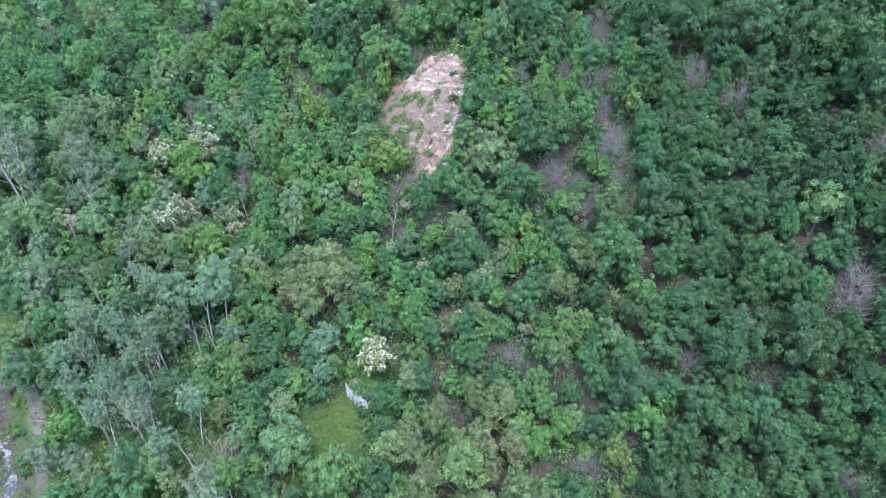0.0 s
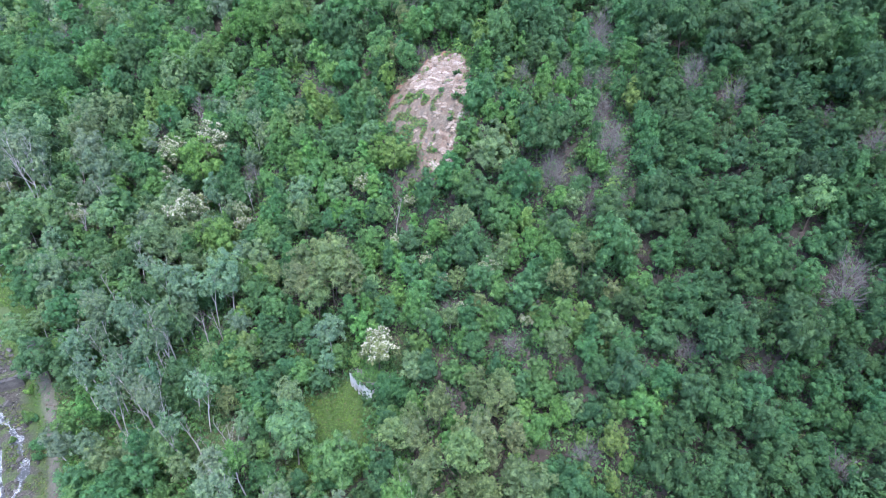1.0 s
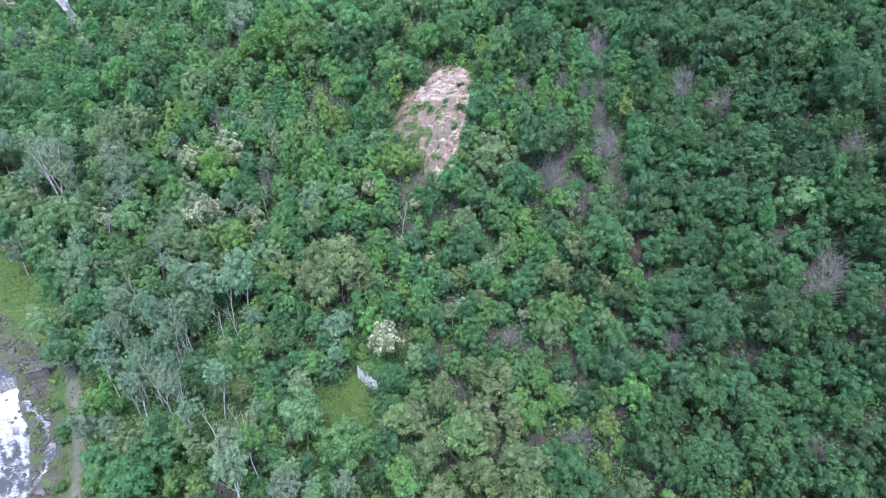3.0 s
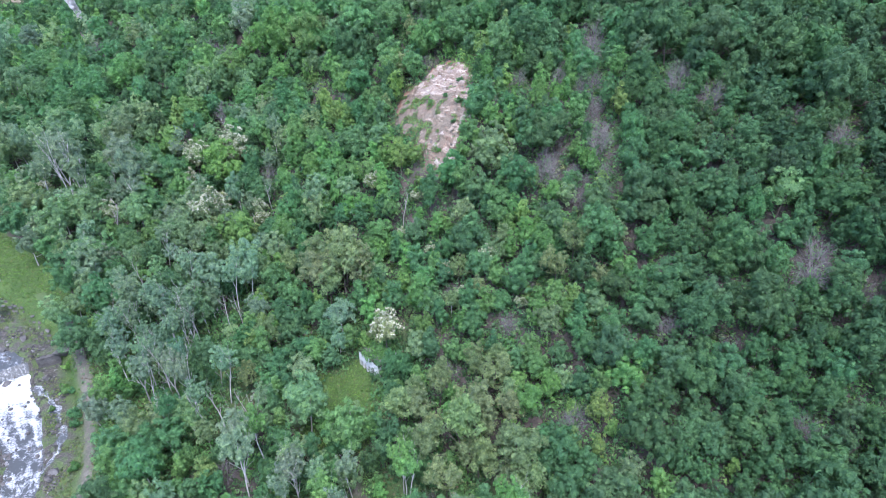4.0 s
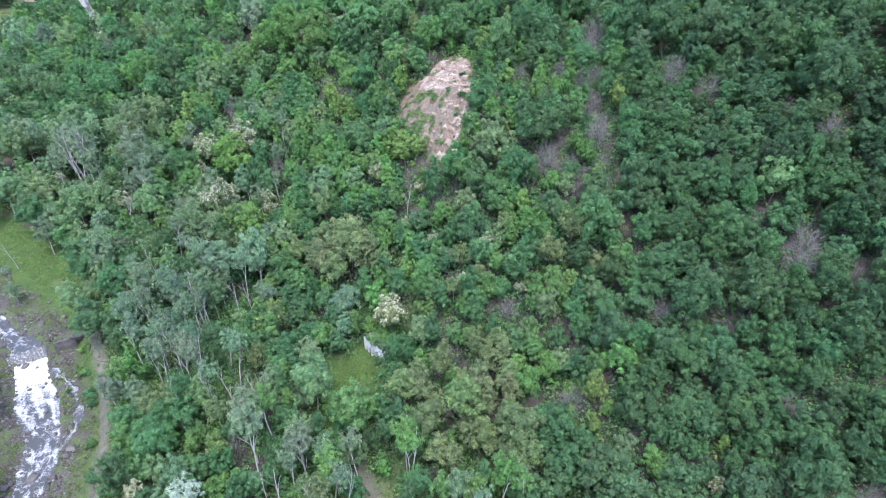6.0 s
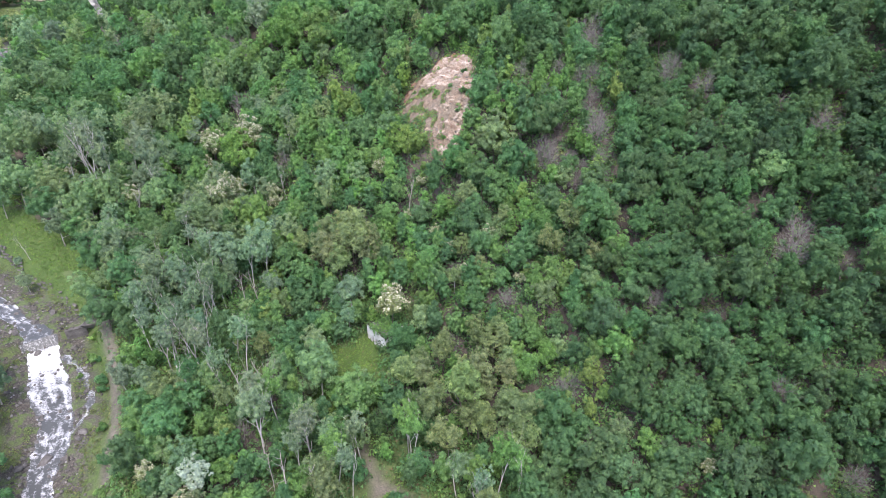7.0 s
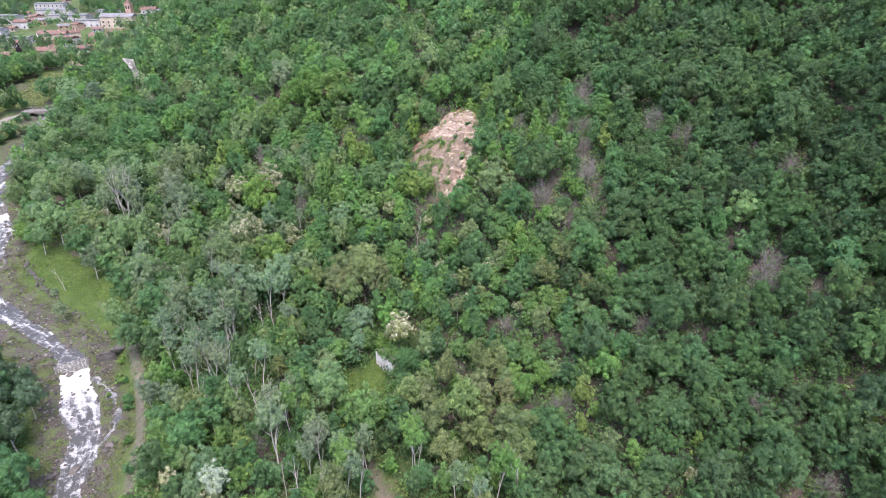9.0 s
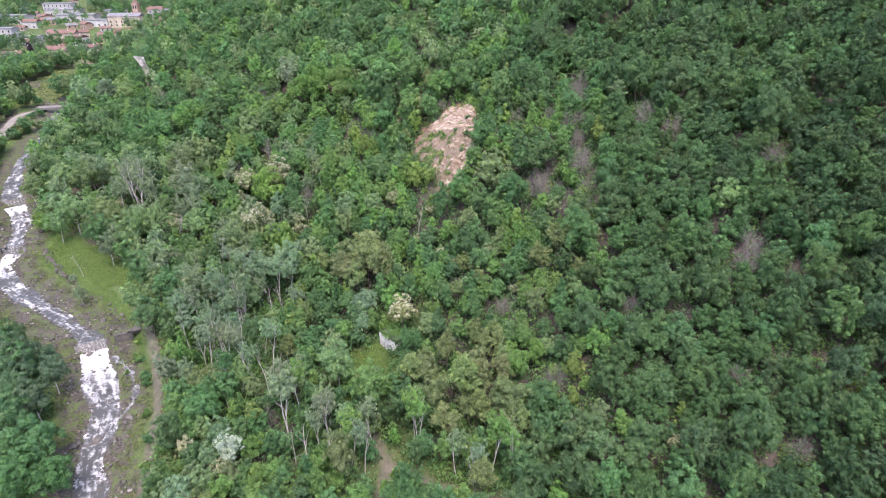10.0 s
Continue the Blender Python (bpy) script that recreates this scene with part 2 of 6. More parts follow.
def oval(x, y, cx, cy, rx, ry, turn=0.0):
    """1 in the middle of an oval on the plan, 0 on its edge, less outside."""
    c, s = math.cos(radians(turn)), math.sin(radians(turn))
    u, v = (x - cx) * c + (y - cy) * s, -(x - cx) * s + (y - cy) * c
    return 1 - np.hypot(u / rx, v / ry)


# the slide's outline on the plan, and the pale rib of rock that runs down it
SLIDE = np.array([(-9.6, 156), (-5.3, 160.2), (0.4, 160.3), (5.6, 154.1), (6.2, 148.1), (5.2, 143.5), (5.7, 137.9), (5.5, 134.2), (2.8, 132.2), (2.6, 128.1),
                  (1.5, 124.4), (-1.6, 124.5), (-6.2, 127.5), (-8.9, 131.5), (-9.8, 134.9), (-12.8, 138.6), (-16.1, 143.1), (-15.4, 149.5), (-13.7, 154.2), (-9.6, 156)])
RIB = np.array([(3.7, 151), (2.9, 143.6), (4, 139.9), (4.4, 137), (3.9, 134.2), (1.2, 132.3), (-1, 130.3)])


def scar(x, y):
    """Above 0 on the bare ground of the slide: metres inside its outline, over 8."""
    x, y = np.asarray(x, dtype=float), np.asarray(y, dtype=float)
    d, _ = to_line(x, y, SLIDE)
    odd = np.zeros(d.shape, dtype=bool)
    for (ax, ay), (bx, by) in zip(SLIDE[:-1], SLIDE[1:]):
        odd ^= ((ay > y) != (by > y)) & (x < (bx - ax) * (y - ay) / (by - ay if by != ay else 1e-9) + ax)
    return np.where(odd, d, -d) / 8 + 0.05 * np.sin(x * 0.9 + 0.4 * y) * np.sin(y * 0.7) + 0.04 * np.sin(x * 2.1 + y * 1.7)


def glade(x, y):
    """Above 0 on the open grass: by the ruin, by the stream and below the village."""
    d, _ = to_line(x, y, MEADOW_EDGE)
    g = np.maximum(oval(x, y, -23.5, 75, 8.5, 10.5), oval(x, y, -32.5, 89, 3.0, 6))
    g = np.maximum(np.maximum(g, oval(x, y, -21, 83, 4.2, 5)), 1 - d / 7.0)
    g = np.maximum(g, oval(x, y, -241, 294, 18, 50, 10))
    g = np.maximum(g, oval(x, y, -330, 470, 40, 20, 20) * 0.6)
    return g + 0.15 * np.sin(x * 0.5 + 1) * np.sin(y * 0.43)


def cover(x, y):
    """How far grass, gravel and bare earth hide the litter."""
    d, _ = to_line(x, y, STREAM)
    path = np.minimum(np.minimum(to_line(x, y, TRACK)[0], to_line(x, y, TRACK_FORK)[0]), to_line(x, y, BANK_PATH)[0] - 0.2)
    road = to_line(x, y, ROAD)[0]
    grass = np.clip(glade(x, y) * 5 + 0.4, 0, 1)
    grass = np.maximum(grass, np.clip((19 - d) / 5, 0, 1))
    grass = np.maximum(grass, np.clip(np.maximum(oval(x, y, -22, 84, 18, 15), np.maximum(oval(x, y, -62, 76, 22, 22), oval(x, y, -10, 50, 30, 14))) * 4, 0, 0.8))
    grass = np.maximum(grass, np.clip((y - 330) / 40, 0, 0.85) * (hill(x, y) < valley(x, y) + 2))
    grass = np.maximum(grass, np.clip((22 - y) / 10, 0, 0.75))
    gravel = np.clip((11.5 - d) / 3.0, 0, 1)
    earth = np.maximum(np.clip(1.6 - path, 0, 0.85) * np.clip(1 - glade(x, y) * 4, 0.2, 1), np.clip((3.6 - road) * 1.2, 0, 1))
    earth = np.maximum(earth, np.clip(oval(x, y, 30, 130, 8, 26, -8) * 2, 0, 0.12) + np.clip(oval(x, y, 21, 140, 3.5, 6) * 3, 0, 0.5))
    earth = np.maximum(earth, np.clip(scar(x, y) * 6 + 0.6, 0, 0.7))
    return np.stack([grass, gravel, earth], -1)


def build_ground():
    xs = np.concatenate([np.linspace(-3200, -620, 14), np.arange(-580, -260, 12), np.arange(-250, -190, 2.0), np.arange(-190, -62, 1.0), np.arange(-62, 142, 2.0), np.arange(150, 400, 18), np.linspace(450, 3200, 14)])
    ys = np.concatenate([np.linspace(-3200, -260, 14), np.arange(-220, 10, 12), np.arange(16, 30, 2.0), np.arange(30, 160, 1.0), np.arange(160, 300, 2.0), np.arange(306, 760, 9), np.linspace(800, 3400, 18)])
    gx, gy = np.meshgrid(xs, ys)
    x, y = gx.ravel(), gy.ravel()
    z = height(x, y)
    n = len(xs)
    faces = [(j * n + i, j * n + i + 1, (j + 1) * n + i + 1, (j + 1) * n + i) for j in range(len(ys) - 1) for i in range(n - 1)]
    me = mesh_of("ground", np.stack([x, y, z], 1), faces, True)
    colour_layer(me, "cover", cover(x, y))
    tagged(part("ground", me, GROUND), "steep leaf-littered hillside above a grassy stream valley", "ground", kind="structure")


SIDE_CHANNEL = np.array([(-93.5, 79.5), (-89, 77), (-84.5, 72.5), (-81, 68), (-79.7, 63.5), (-81, 59), (-83, 55)], dtype=float)


def build_side_channel():
    """The thin second arm of the stream beside the gravel island."""
    steps = np.concatenate([[0], np.cumsum(np.hypot(*np.diff(SIDE_CHANNEL, axis=0).T))])
    runs = np.arange(0, steps[-1], 0.5)
    verts, foam = [], []
    for s in runs:
        x, y = np.interp(s, steps, SIDE_CHANNEL[:, 0]), np.interp(s, steps, SIDE_CHANNEL[:, 1])
        half = 0.75 + 0.4 * math.sin(s * 0.8) + 0.25 * math.sin(s * 2.1)
        for a in (-1, -0.5, 0, 0.5, 1):
            px, py = x + a * half * 0.8, y + a * half * 0.6
            verts.append((px, py, float(height(px, py)) + 0.1 + 0.1 * noise.noise((px * 2, py * 2, 1)) - 0.12 * a * a))
            foam.append(0.3 * noise.noise((s * 0.3, a, 4)) + 0.04)
    faces = [(i * 5 + j, (i + 1) * 5 + j, (i + 1) * 5 + j + 1, i * 5 + j + 1) for i in range(len(runs) - 1) for j in range(4)]
    me = mesh_of("side_channel", verts, faces, True)
    layer = me.attributes.new("foam", "FLOAT", "POINT")
    layer.data.foreach_set("value", np.array(foam, dtype=np.float32))
    tagged(part("water_side_channel", me, WATER), "narrow side channel of the stream between stones", "stream", kind="structure")


def build_water():
    """The stream as a ribbon that steps down over the weirs, with rough standing waves."""
    rng = np.random.default_rng(4)
    steps = np.concatenate([[0], np.cumsum(np.hypot(*np.diff(STREAM, axis=0).T))])
    runs = np.arange(0, steps[19] + 5, 0.5)
    sx, sy = np.interp(runs, steps, STREAM[:, 0]), np.interp(runs, steps, STREAM[:, 1])
    kernel = np.ones(9) / 9
    sx[4:-4], sy[4:-4] = np.convolve(sx, kernel, "valid"), np.convolve(sy, kernel, "valid")
    dx, dy = np.gradient(sx), np.gradient(sy)
    size = np.hypot(dx, dy)
    nx, ny = -dy / size, dx / size
    across = np.linspace(-1, 1, 21)
    foam_run = np.zeros_like(runs)
    for w in WEIR_RUN:
        below = w - runs
        foam_run = np.maximum(foam_run, np.where(below > 0.7, (0.62 if w == WEIR_RUN[0] else 0.42) * np.exp(-np.clip(below - 7, 0, 200) / 9), np.where(below > -0.6, 0.24, 0)))
    half = 5.0 + 0.4 * np.sin(runs * 0.11) + 0.3 * np.sin(runs * 0.37 + 1)
    for w in WEIR_RUN:
        half = half - 1.1 * np.exp(-((runs - w) / 1.6) ** 2)
    verts, foam = [], []
    for i, s in enumerate(runs):
        for a in across:
            x, y = sx[i] + nx[i] * a * half[i], sy[i] + ny[i] * a * half[i]
            z = float(water_level(sx[i], sy[i], s)) - 0.05
            rough = noise.noise((x * 0.7, y * 0.7, 3)) * 0.28 + noise.noise((x * 1.9, y * 1.9, 7)) * 0.12
            verts.append((x, y, z + rough * (1 - a * a) - 0.45 * a ** 8))
            streak = noise.noise((s * 0.16, a * 2.6, 1)) * 0.4 + noise.noise((s * 0.35, a * 7.0, 9)) * 0.34
            if min(abs(w - s - 0.1) for w in WEIR_RUN) < 0.7:  # the smooth curtain over the sill
                foam.append(-0.05 + 0.2 * noise.noise((a * 11, 0.5, 3)))
                continue
            foam.append(foam_run[i] * (1 - 0.45 * a * a) + streak - 0.12 + 0.3 * noise.noise((s * 0.8, a * 5, 6)) + 0.2 * (rough > 0.06))
    n = len(across)
    faces = [(i * n + j, (i + 1) * n + j, (i + 1) * n + j + 1, i * n + j + 1) for i in range(len(runs) - 1) for j in range(n - 1)]
    me = mesh_of("stream", verts, faces, True)
    layer = me.attributes.new("foam", "FLOAT", "POINT")
    layer.data.foreach_set("value", np.array(foam, dtype=np.float32))
    tagged(part("water", me, WATER), "foaming white mountain stream in a stony bed", "stream", kind="structure")


def build_road():
    """The unpaved road to the bridge."""
    steps = np.concatenate([[0], np.cumsum(np.hypot(*np.diff(ROAD, axis=0).T))])
    runs = np.arange(0, steps[-1], 1.0)
    x, y = np.interp(runs, steps, ROAD[:, 0]), np.interp(runs, steps, ROAD[:, 1])
    x[2:-2], y[2:-2] = np.convolve(x, np.ones(5) / 5, "valid"), np.convolve(y, np.ones(5) / 5, "valid")
    dx, dy = np.gradient(x), np.gradient(y)
    size = np.hypot(dx, dy)
    verts = []
    for i in range(len(runs)):
        z = float(height(x[i], y[i])) + 0.25
        for a in (-2.1, -1.9, 1.9, 2.1):
            verts.append((x[i] - dy[i] / size[i] * a, y[i] + dx[i] / size[i] * a, z - (1.0 if abs(a) > 2 else 0)))
    faces = [(i * 4 + j, (i + 1) * 4 + j, (i + 1) * 4 + j + 1, i * 4 + j + 1) for i in range(len(runs) - 1) for j in range(3)]
    road_stone = surface("road_gravel", [(0.3, (0.2, 0.185, 0.165)), (0.7, (0.32, 0.3, 0.27))], 0.4)
    tagged(part("road", mesh_of("road", verts, faces), road_stone), "pale unpaved road leading to the bridge", "road", kind="structure")


build_ground()
build_road()
build_water()
build_side_channel()

# ---- how trees are made ----
def leaf_cards(rng, centres, normals, size, stretch=1.4):
    """One pointed leaf spray at each centre."""
    n = len(centres)
    normals = normals / np.linalg.norm(normals, axis=1, keepdims=True)
    side = np.cross(normals, rng.normal(size=(n, 3)))
    side /= np.linalg.norm(side, axis=1, keepdims=True)
    other = np.cross(normals, side)
    s = 1.2 * size * rng.uniform(0.65, 1.35, (n, 1))
    a, b = side * s * stretch * 0.5, other * s * 0.5
    verts = np.stack([centres + a, centres - a * 0.5 + b * rng.uniform(0.7, 1.3, (n, 1)), centres - a * 0.5 - b * rng.uniform(0.7, 1.3, (n, 1))], 1).reshape(-1, 3)
    return verts


def crown_arrays(seed, radius, tall, base, lobes, leaves, size, shape="round", ragged=0.5):
    """The leaves of one crown: sprays on the outside of many lobes. base: height at which the crown begins."""
    rng = np.random.default_rng(seed)
    cs, rs = [], []
    k = 0
    while len(cs) < lobes:
        k += 1
        u = rng.normal(size=3)
        u /= np.linalg.norm(u)
        if u[2] < -0.45:
            continue
        f = rng.uniform(0.4, 0.98)
        h = 0.5 + 0.5 * u[2] * f * 1.1
        wide = 1.0
        if shape == "cone":
            wide = 1.15 - 0.85 * h
        elif shape == "vase":
            wide = 0.55 + 0.6 * h
        p = np.array([u[0] * f * radius * wide, u[1] * f * radius * wide, base + tall * h])
        cs.append(p)
        rs.append(radius * rng.uniform(0.13, 0.2 + 0.2 * ragged))
    cs, rs = np.array(cs), np.array(rs)
    share = rs ** 2 / np.sum(rs ** 2)
    pts, nrm = [], []
    middle = np.array([0, 0, base + tall * 0.45])
    for c, r, w in zip(cs, rs, share):
        m = max(4, int(leaves * w))
        d = rng.normal(size=(m, 3))
        out = (c - middle) / (np.linalg.norm(c - middle) + 1e-6)
        d = d / np.linalg.norm(d, axis=1, keepdims=True) + out * 0.45 + np.array([0, 0, 0.42])
        d /= np.linalg.norm(d, axis=1, keepdims=True)
        pts.append(c + d * r * rng.uniform(0.65, 1.12, (m, 1)) * np.array([1, 1, 0.95]))
        nrm.append(d + rng.normal(size=(m, 3)) * 0.3 + np.array([0, 0, 0.12]))
    v = leaf_cards(rng, np.concatenate(pts), np.concatenate(nrm), size)
    m = max(12, leaves // 12)
    d = rng.normal(size=(m, 3))
    d /= np.linalg.norm(d, axis=1, keepdims=True)
    k = 0.5 if shape != "cone" else 0.36
    w = leaf_cards(rng, middle + d * np.array([radius * k, radius * k, tall * 0.3]), d + rng.normal(size=(m, 3)) * 0.3, size * 2.1)
    return np.concatenate([v, w])


def tube(verts, faces, points, radii, sides=6):
    """A tapered tube along points, added to verts and faces."""
    start = len(verts)
    for i, p in enumerate(points):
        a = Vector(points[max(i - 1, 0)])
        b = Vector(points[min(i + 1, len(points) - 1)])
        q = (b - a).to_track_quat("Z", "X")
        for j in range(sides):
            t = 2 * math.pi * j / sides
            verts.append(tuple(Vector(p) + q @ Vector((math.cos(t), math.sin(t), 0)) * radii[i]))
    for i in range(len(points) - 1):
        for j in range(sides):
            k = (j + 1) % sides
            faces.append((start + i * sides + j, start + i * sides + k, start + (i + 1) * sides + k, start + (i + 1) * sides + j))
    faces.append(tuple(start + (len(points) - 1) * sides + j for j in range(sides)))


def limb(rng, verts, faces, p, d, length, r, depth, spread=0.6, lift=0.15, sides=5, kids=3):
    """A limb that bends, tapers and forks."""
    pts, radii = [p], [r]
    n = 3 if depth > 0 else 2
    for i in range(n):
        d = d + Vector(rng.normal(size=3)) * 0.12 + Vector((0, 0, lift * 0.4))
        d.normalize()
        p = p + d * (length / n)
        pts.append(p)
        radii.append(r * (1 - 0.7 * (i + 1) / n))
    tube(verts, faces, pts, radii, 4 if depth > 0 else 3)
    if depth > 0:
        for i in range(kids):
            at = rng.integers(1, n + 1)
            e = d + Vector(rng.normal(size=3)) * spread
            e.normalize()
            limb(rng, verts, faces, pts[at], e, length * rng.uniform(0.45, 0.75), radii[at] * 0.7 + 0.006, depth - 1, spread, lift, sides, kids)


def wood_mesh(name, seed, high, r, forks, depth=1, lean=0.0, spread=0.6, clear=0.4, kids=3, stems=1, rise=0.4):
    """Trunk and limbs of one tree."""
    rng = np.random.default_rng(seed)
    verts, faces = [], []
    for s in range(stems):
        ang = rng.uniform(0, 6.28)
        off = 0.0 if stems == 1 else 0.25 + 0.15 * s
        foot = Vector((math.cos(ang) * off, math.sin(ang) * off, -1.2))
        out = Vector((math.cos(ang), math.sin(ang), 0)) * (lean + (0.1 if stems > 1 else 0.0))
        pts, radii = [foot], [r * 1.25]
        d = Vector((0, 0, 1)) + out
        p = foot
        for i in range(6):
            d = (d + Vector(rng.normal(size=3)) * 0.06)
            d.normalize()
            p = p + d * ((high + 1.2) / 6)
            pts.append(p)
            radii.append(r * (1 - 0.82 * (i + 1) / 6))
        tube(verts, faces, pts, radii, 6)
        for i in range(forks):
            f = clear + (0.97 - clear) * (i + rng.uniform(0, 1)) / forks
            k = min(int(f * 6), 5)
            w = f * 6 - k
            at = pts[k].lerp(pts[k + 1], w)
            a = rng.uniform(0, 6.28)
            e = Vector((math.cos(a), math.sin(a), rng.uniform(rise, rise * 2 + 0.4))).normalized()
            limb(rng, verts, faces, at, e, high * rng.uniform(0.22, 0.4) * (1.25 - 0.6 * f), radii[k] * 0.55, depth, spread, 0.15, 5, kids)
    return mesh_of(name, verts, faces, True)


def crown_mesh(name, *args, **more):
    return triangles(name, crown_arrays(*args, **more))


def sprinkle(seed, mesh_verts, share, size):
    """Blossom clusters over the upper leaves of a crown."""
    rng = np.random.default_rng(seed)
    mid = mesh_verts.reshape(-1, 3, 3).mean(1)
    top = mid[mid[:, 2] > np.quantile(mid[:, 2], 0.3)]
    pick = top[rng.random(len(top)) < share] + np.array([0, 0, 0.12])
    pick = pick + rng.normal(size=pick.shape) * 0.1
    return leaf_cards(rng, pick, rng.normal(size=pick.shape) + np.array([0, 0, 0.8]), size, 1.6)


def twig_mesh(name, seed, radius, base, tall, count):
    """Fine twigs that fan outwards and up from the limbs of a leafless tree."""
    rng = np.random.default_rng(seed)
    d = rng.normal(size=(count, 3))
    d[:, 2] = np.abs(d[:, 2]) * 0.8
    d /= np.linalg.norm(d, axis=1, keepdims=True)
    at = d * rng.uniform(0.25, 0.85, (count, 1)) * np.array([radius, radius, tall]) + np.array([0, 0, base])
    tip = at + (d + rng.normal(size=(count, 3)) * 0.35 + np.array([0, 0, 0.25])) * rng.uniform(0.5, 1.2, (count, 1))
    side = np.cross(tip - at, rng.normal(size=(count, 3)))
    side *= 0.028 / np.linalg.norm(side, axis=1, keepdims=True)
    return triangles(name, np.stack([at - side, at + side, tip], 1).reshape(-1, 3))


PROTO = {}  # kind -> list of prototypes


def proto(kind, name, label, category, wood, crown, bark, tint, blossom=None):
    """A prototype tree; it is the first of its kind and is copied for the others."""
    root = tagged(new(name), label, category)
    part("trunk", wood, bark, root)
    if crown is not None:
        c = part("crown", crown, LEAF, root)
        c.color = tint + (1,)
    if blossom is not None:
        part("blossom", blossom, BLOSSOM, root, "hanging cream-white flower clusters")
    PROTO.setdefault(kind, []).append(root)


def build_prototypes():
    for i in range(6):
        proto("oak", "broadleaf_tree", "dense green broadleaf tree on the wooded slope", "tree",
              wood_mesh("trunk", 10 + i, 6.5, 0.2, 4, 0, 0.05), crown_mesh("crown", 20 + i, 3.6, 7.4 + 0.6 * (i % 3), 1.7, 44 + 5 * i, 2500, 0.35, "round", 0.15 + 0.05 * i), BARK, (0.04, 0.085, 0.03))
    for i in range(3):
        proto("ash", "ash_tree", "pale green ash tree with loose feathery crown", "tree",
              wood_mesh("trunk", 30 + i, 7.5, 0.18, 5, 0, 0.05), crown_mesh("crown", 34 + i, 3.5, 7.4, 2.0, 50, 2400, 0.31, "vase" if i == 1 else "round", 0.15), BARK, (0.15, 0.22, 0.108))
    for i in range(5):
        proto("light", "young_tree", "slim fresh green young broadleaf tree among undergrowth", "tree",
              wood_mesh("trunk", 40 + i, 6.5, 0.11, 3, 0, 0.08), crown_mesh("crown", 50 + i, 2.3, 5.8 + 0.4 * i, 1.3, 44 + 3 * i, 1300, 0.34, "cone" if i % 2 else "round", 0.3), BARK, (0.06, 0.12, 0.03))
    for i in range(4):
        proto("willow", "pale_tree", "feathery pale grey-green tree in the valley wood", "tree",
              wood_mesh("trunk", 70 + i, 7.0, 0.16, 5, 0, 0.08), crown_mesh("crown", 80 + i, 3.0, 6.0 + 0.5 * i, 2.6, 60, 2200, 0.29, "round", 0.2), PALE_BARK, (0.1, 0.15, 0.075))
    for i in range(4):
        proto("birch", "slender_tree", "tall slender tree with pale leaning trunk and thin grey-green crown", "tree",
              wood_mesh("trunk", 100 + i, 13.0, 0.15, 7, 1, 0.03, 0.22, 0.4, 2, 1 + (i == 3), 2.0), crown_mesh("crown", 110 + i, 2.5, 6.4, 8.0, 60, 1500, 0.27, "vase" if i % 2 else "round", 0.0), PALE_BARK, (0.095, 0.15, 0.095))
    for i in range(3):
        proto("locust", "locust_tree", "tall olive-green locust tree with airy feathery crown", "tree",
              wood_mesh("trunk", 130 + i, 9.0, 0.17, 6, 1, 0.06, 0.6, 0.35, 2), crown_mesh("crown", 140 + i, 3.4, 7.5, 3.6, 48, 1800, 0.31, "cone" if i == 2 else "round", 0.35), BARK, (0.105, 0.12, 0.045))
    for i in range(2):
        v = crown_arrays(150 + i, 2.8, 5.6, 3.2, 34, 1000, 0.36)
        bv = sprinkle(160 + i, v, 0.75, 0.24)
        proto("flower", "flowering_locust_tree", "locust tree covered in drooping cream-white blossom", "tree",
              wood_mesh("trunk", 155 + i, 7.0, 0.14, 4, 0), triangles("crown", v), BARK, (0.1, 0.14, 0.045), triangles("blossom", bv))
    for i in range(3):
        proto("bare", "bare_tree", "leafless purple-grey tree with a haze of fine twigs", "dead tree",
              wood_mesh("trunk", 170 + i, 5.0, 0.1, 10, 2, 0.08, 0.6, 0.25, 3, 1, 0.7), None, TWIG, (0, 0, 0))
        part("spray", twig_mesh("spray", 174 + i, 2.4, 2.0, 4.0, 330), TWIG, PROTO["bare"][-1])
    for i in range(2):
        proto("snag", "dead_tree", "bleached grey dead tree with forked bare branches", "dead tree",
              wood_mesh("trunk", 180 + i, 9.0, 0.15, 7, 1, 0.12, 0.4, 0.4, 3, 1, 1.2), None, GREY_WOOD, (0, 0, 0))
    for i in range(4):
        proto("bush", "bush", "low rounded bright green bush on open ground", "bush",
              wood_mesh("stems", 190 + i, 1.3, 0.05, 2, 0, 0.1, 0.6, 0.2, 2, 3), crown_mesh("crown", 200 + i, 1.5, 2.2, 0.2, 12, 340, 0.36, "round", 0.6), BARK, (0.075, 0.14, 0.03))


build_prototypes()
used = {kind: 0 for kind in PROTO}


WORDS = {"ash": "{} ash tree with loose feathery crown on the slope", "oak": "{} broadleaf tree with dense rounded crown on the slope", "light": "slim {} young tree among undergrowth", "willow": "feathery {} tree in the valley wood",
         "birch": "tall slender {} tree with a pale bare trunk", "locust": "tall airy {} locust tree", "bush": "low rounded {} bush on open ground"}
GROUPS = {"ash": "ash trees of the slope", "oak": "broadleaf trees of the slope", "light": "young trees of the slope", "willow": "pale trees of the valley", "birch": "slender trees near the stream", "locust": "locust trees below the clearing",
          "flower": "flowering locust trees", "bare": "leafless trees", "snag": "dead trees", "bush": "bushes"}


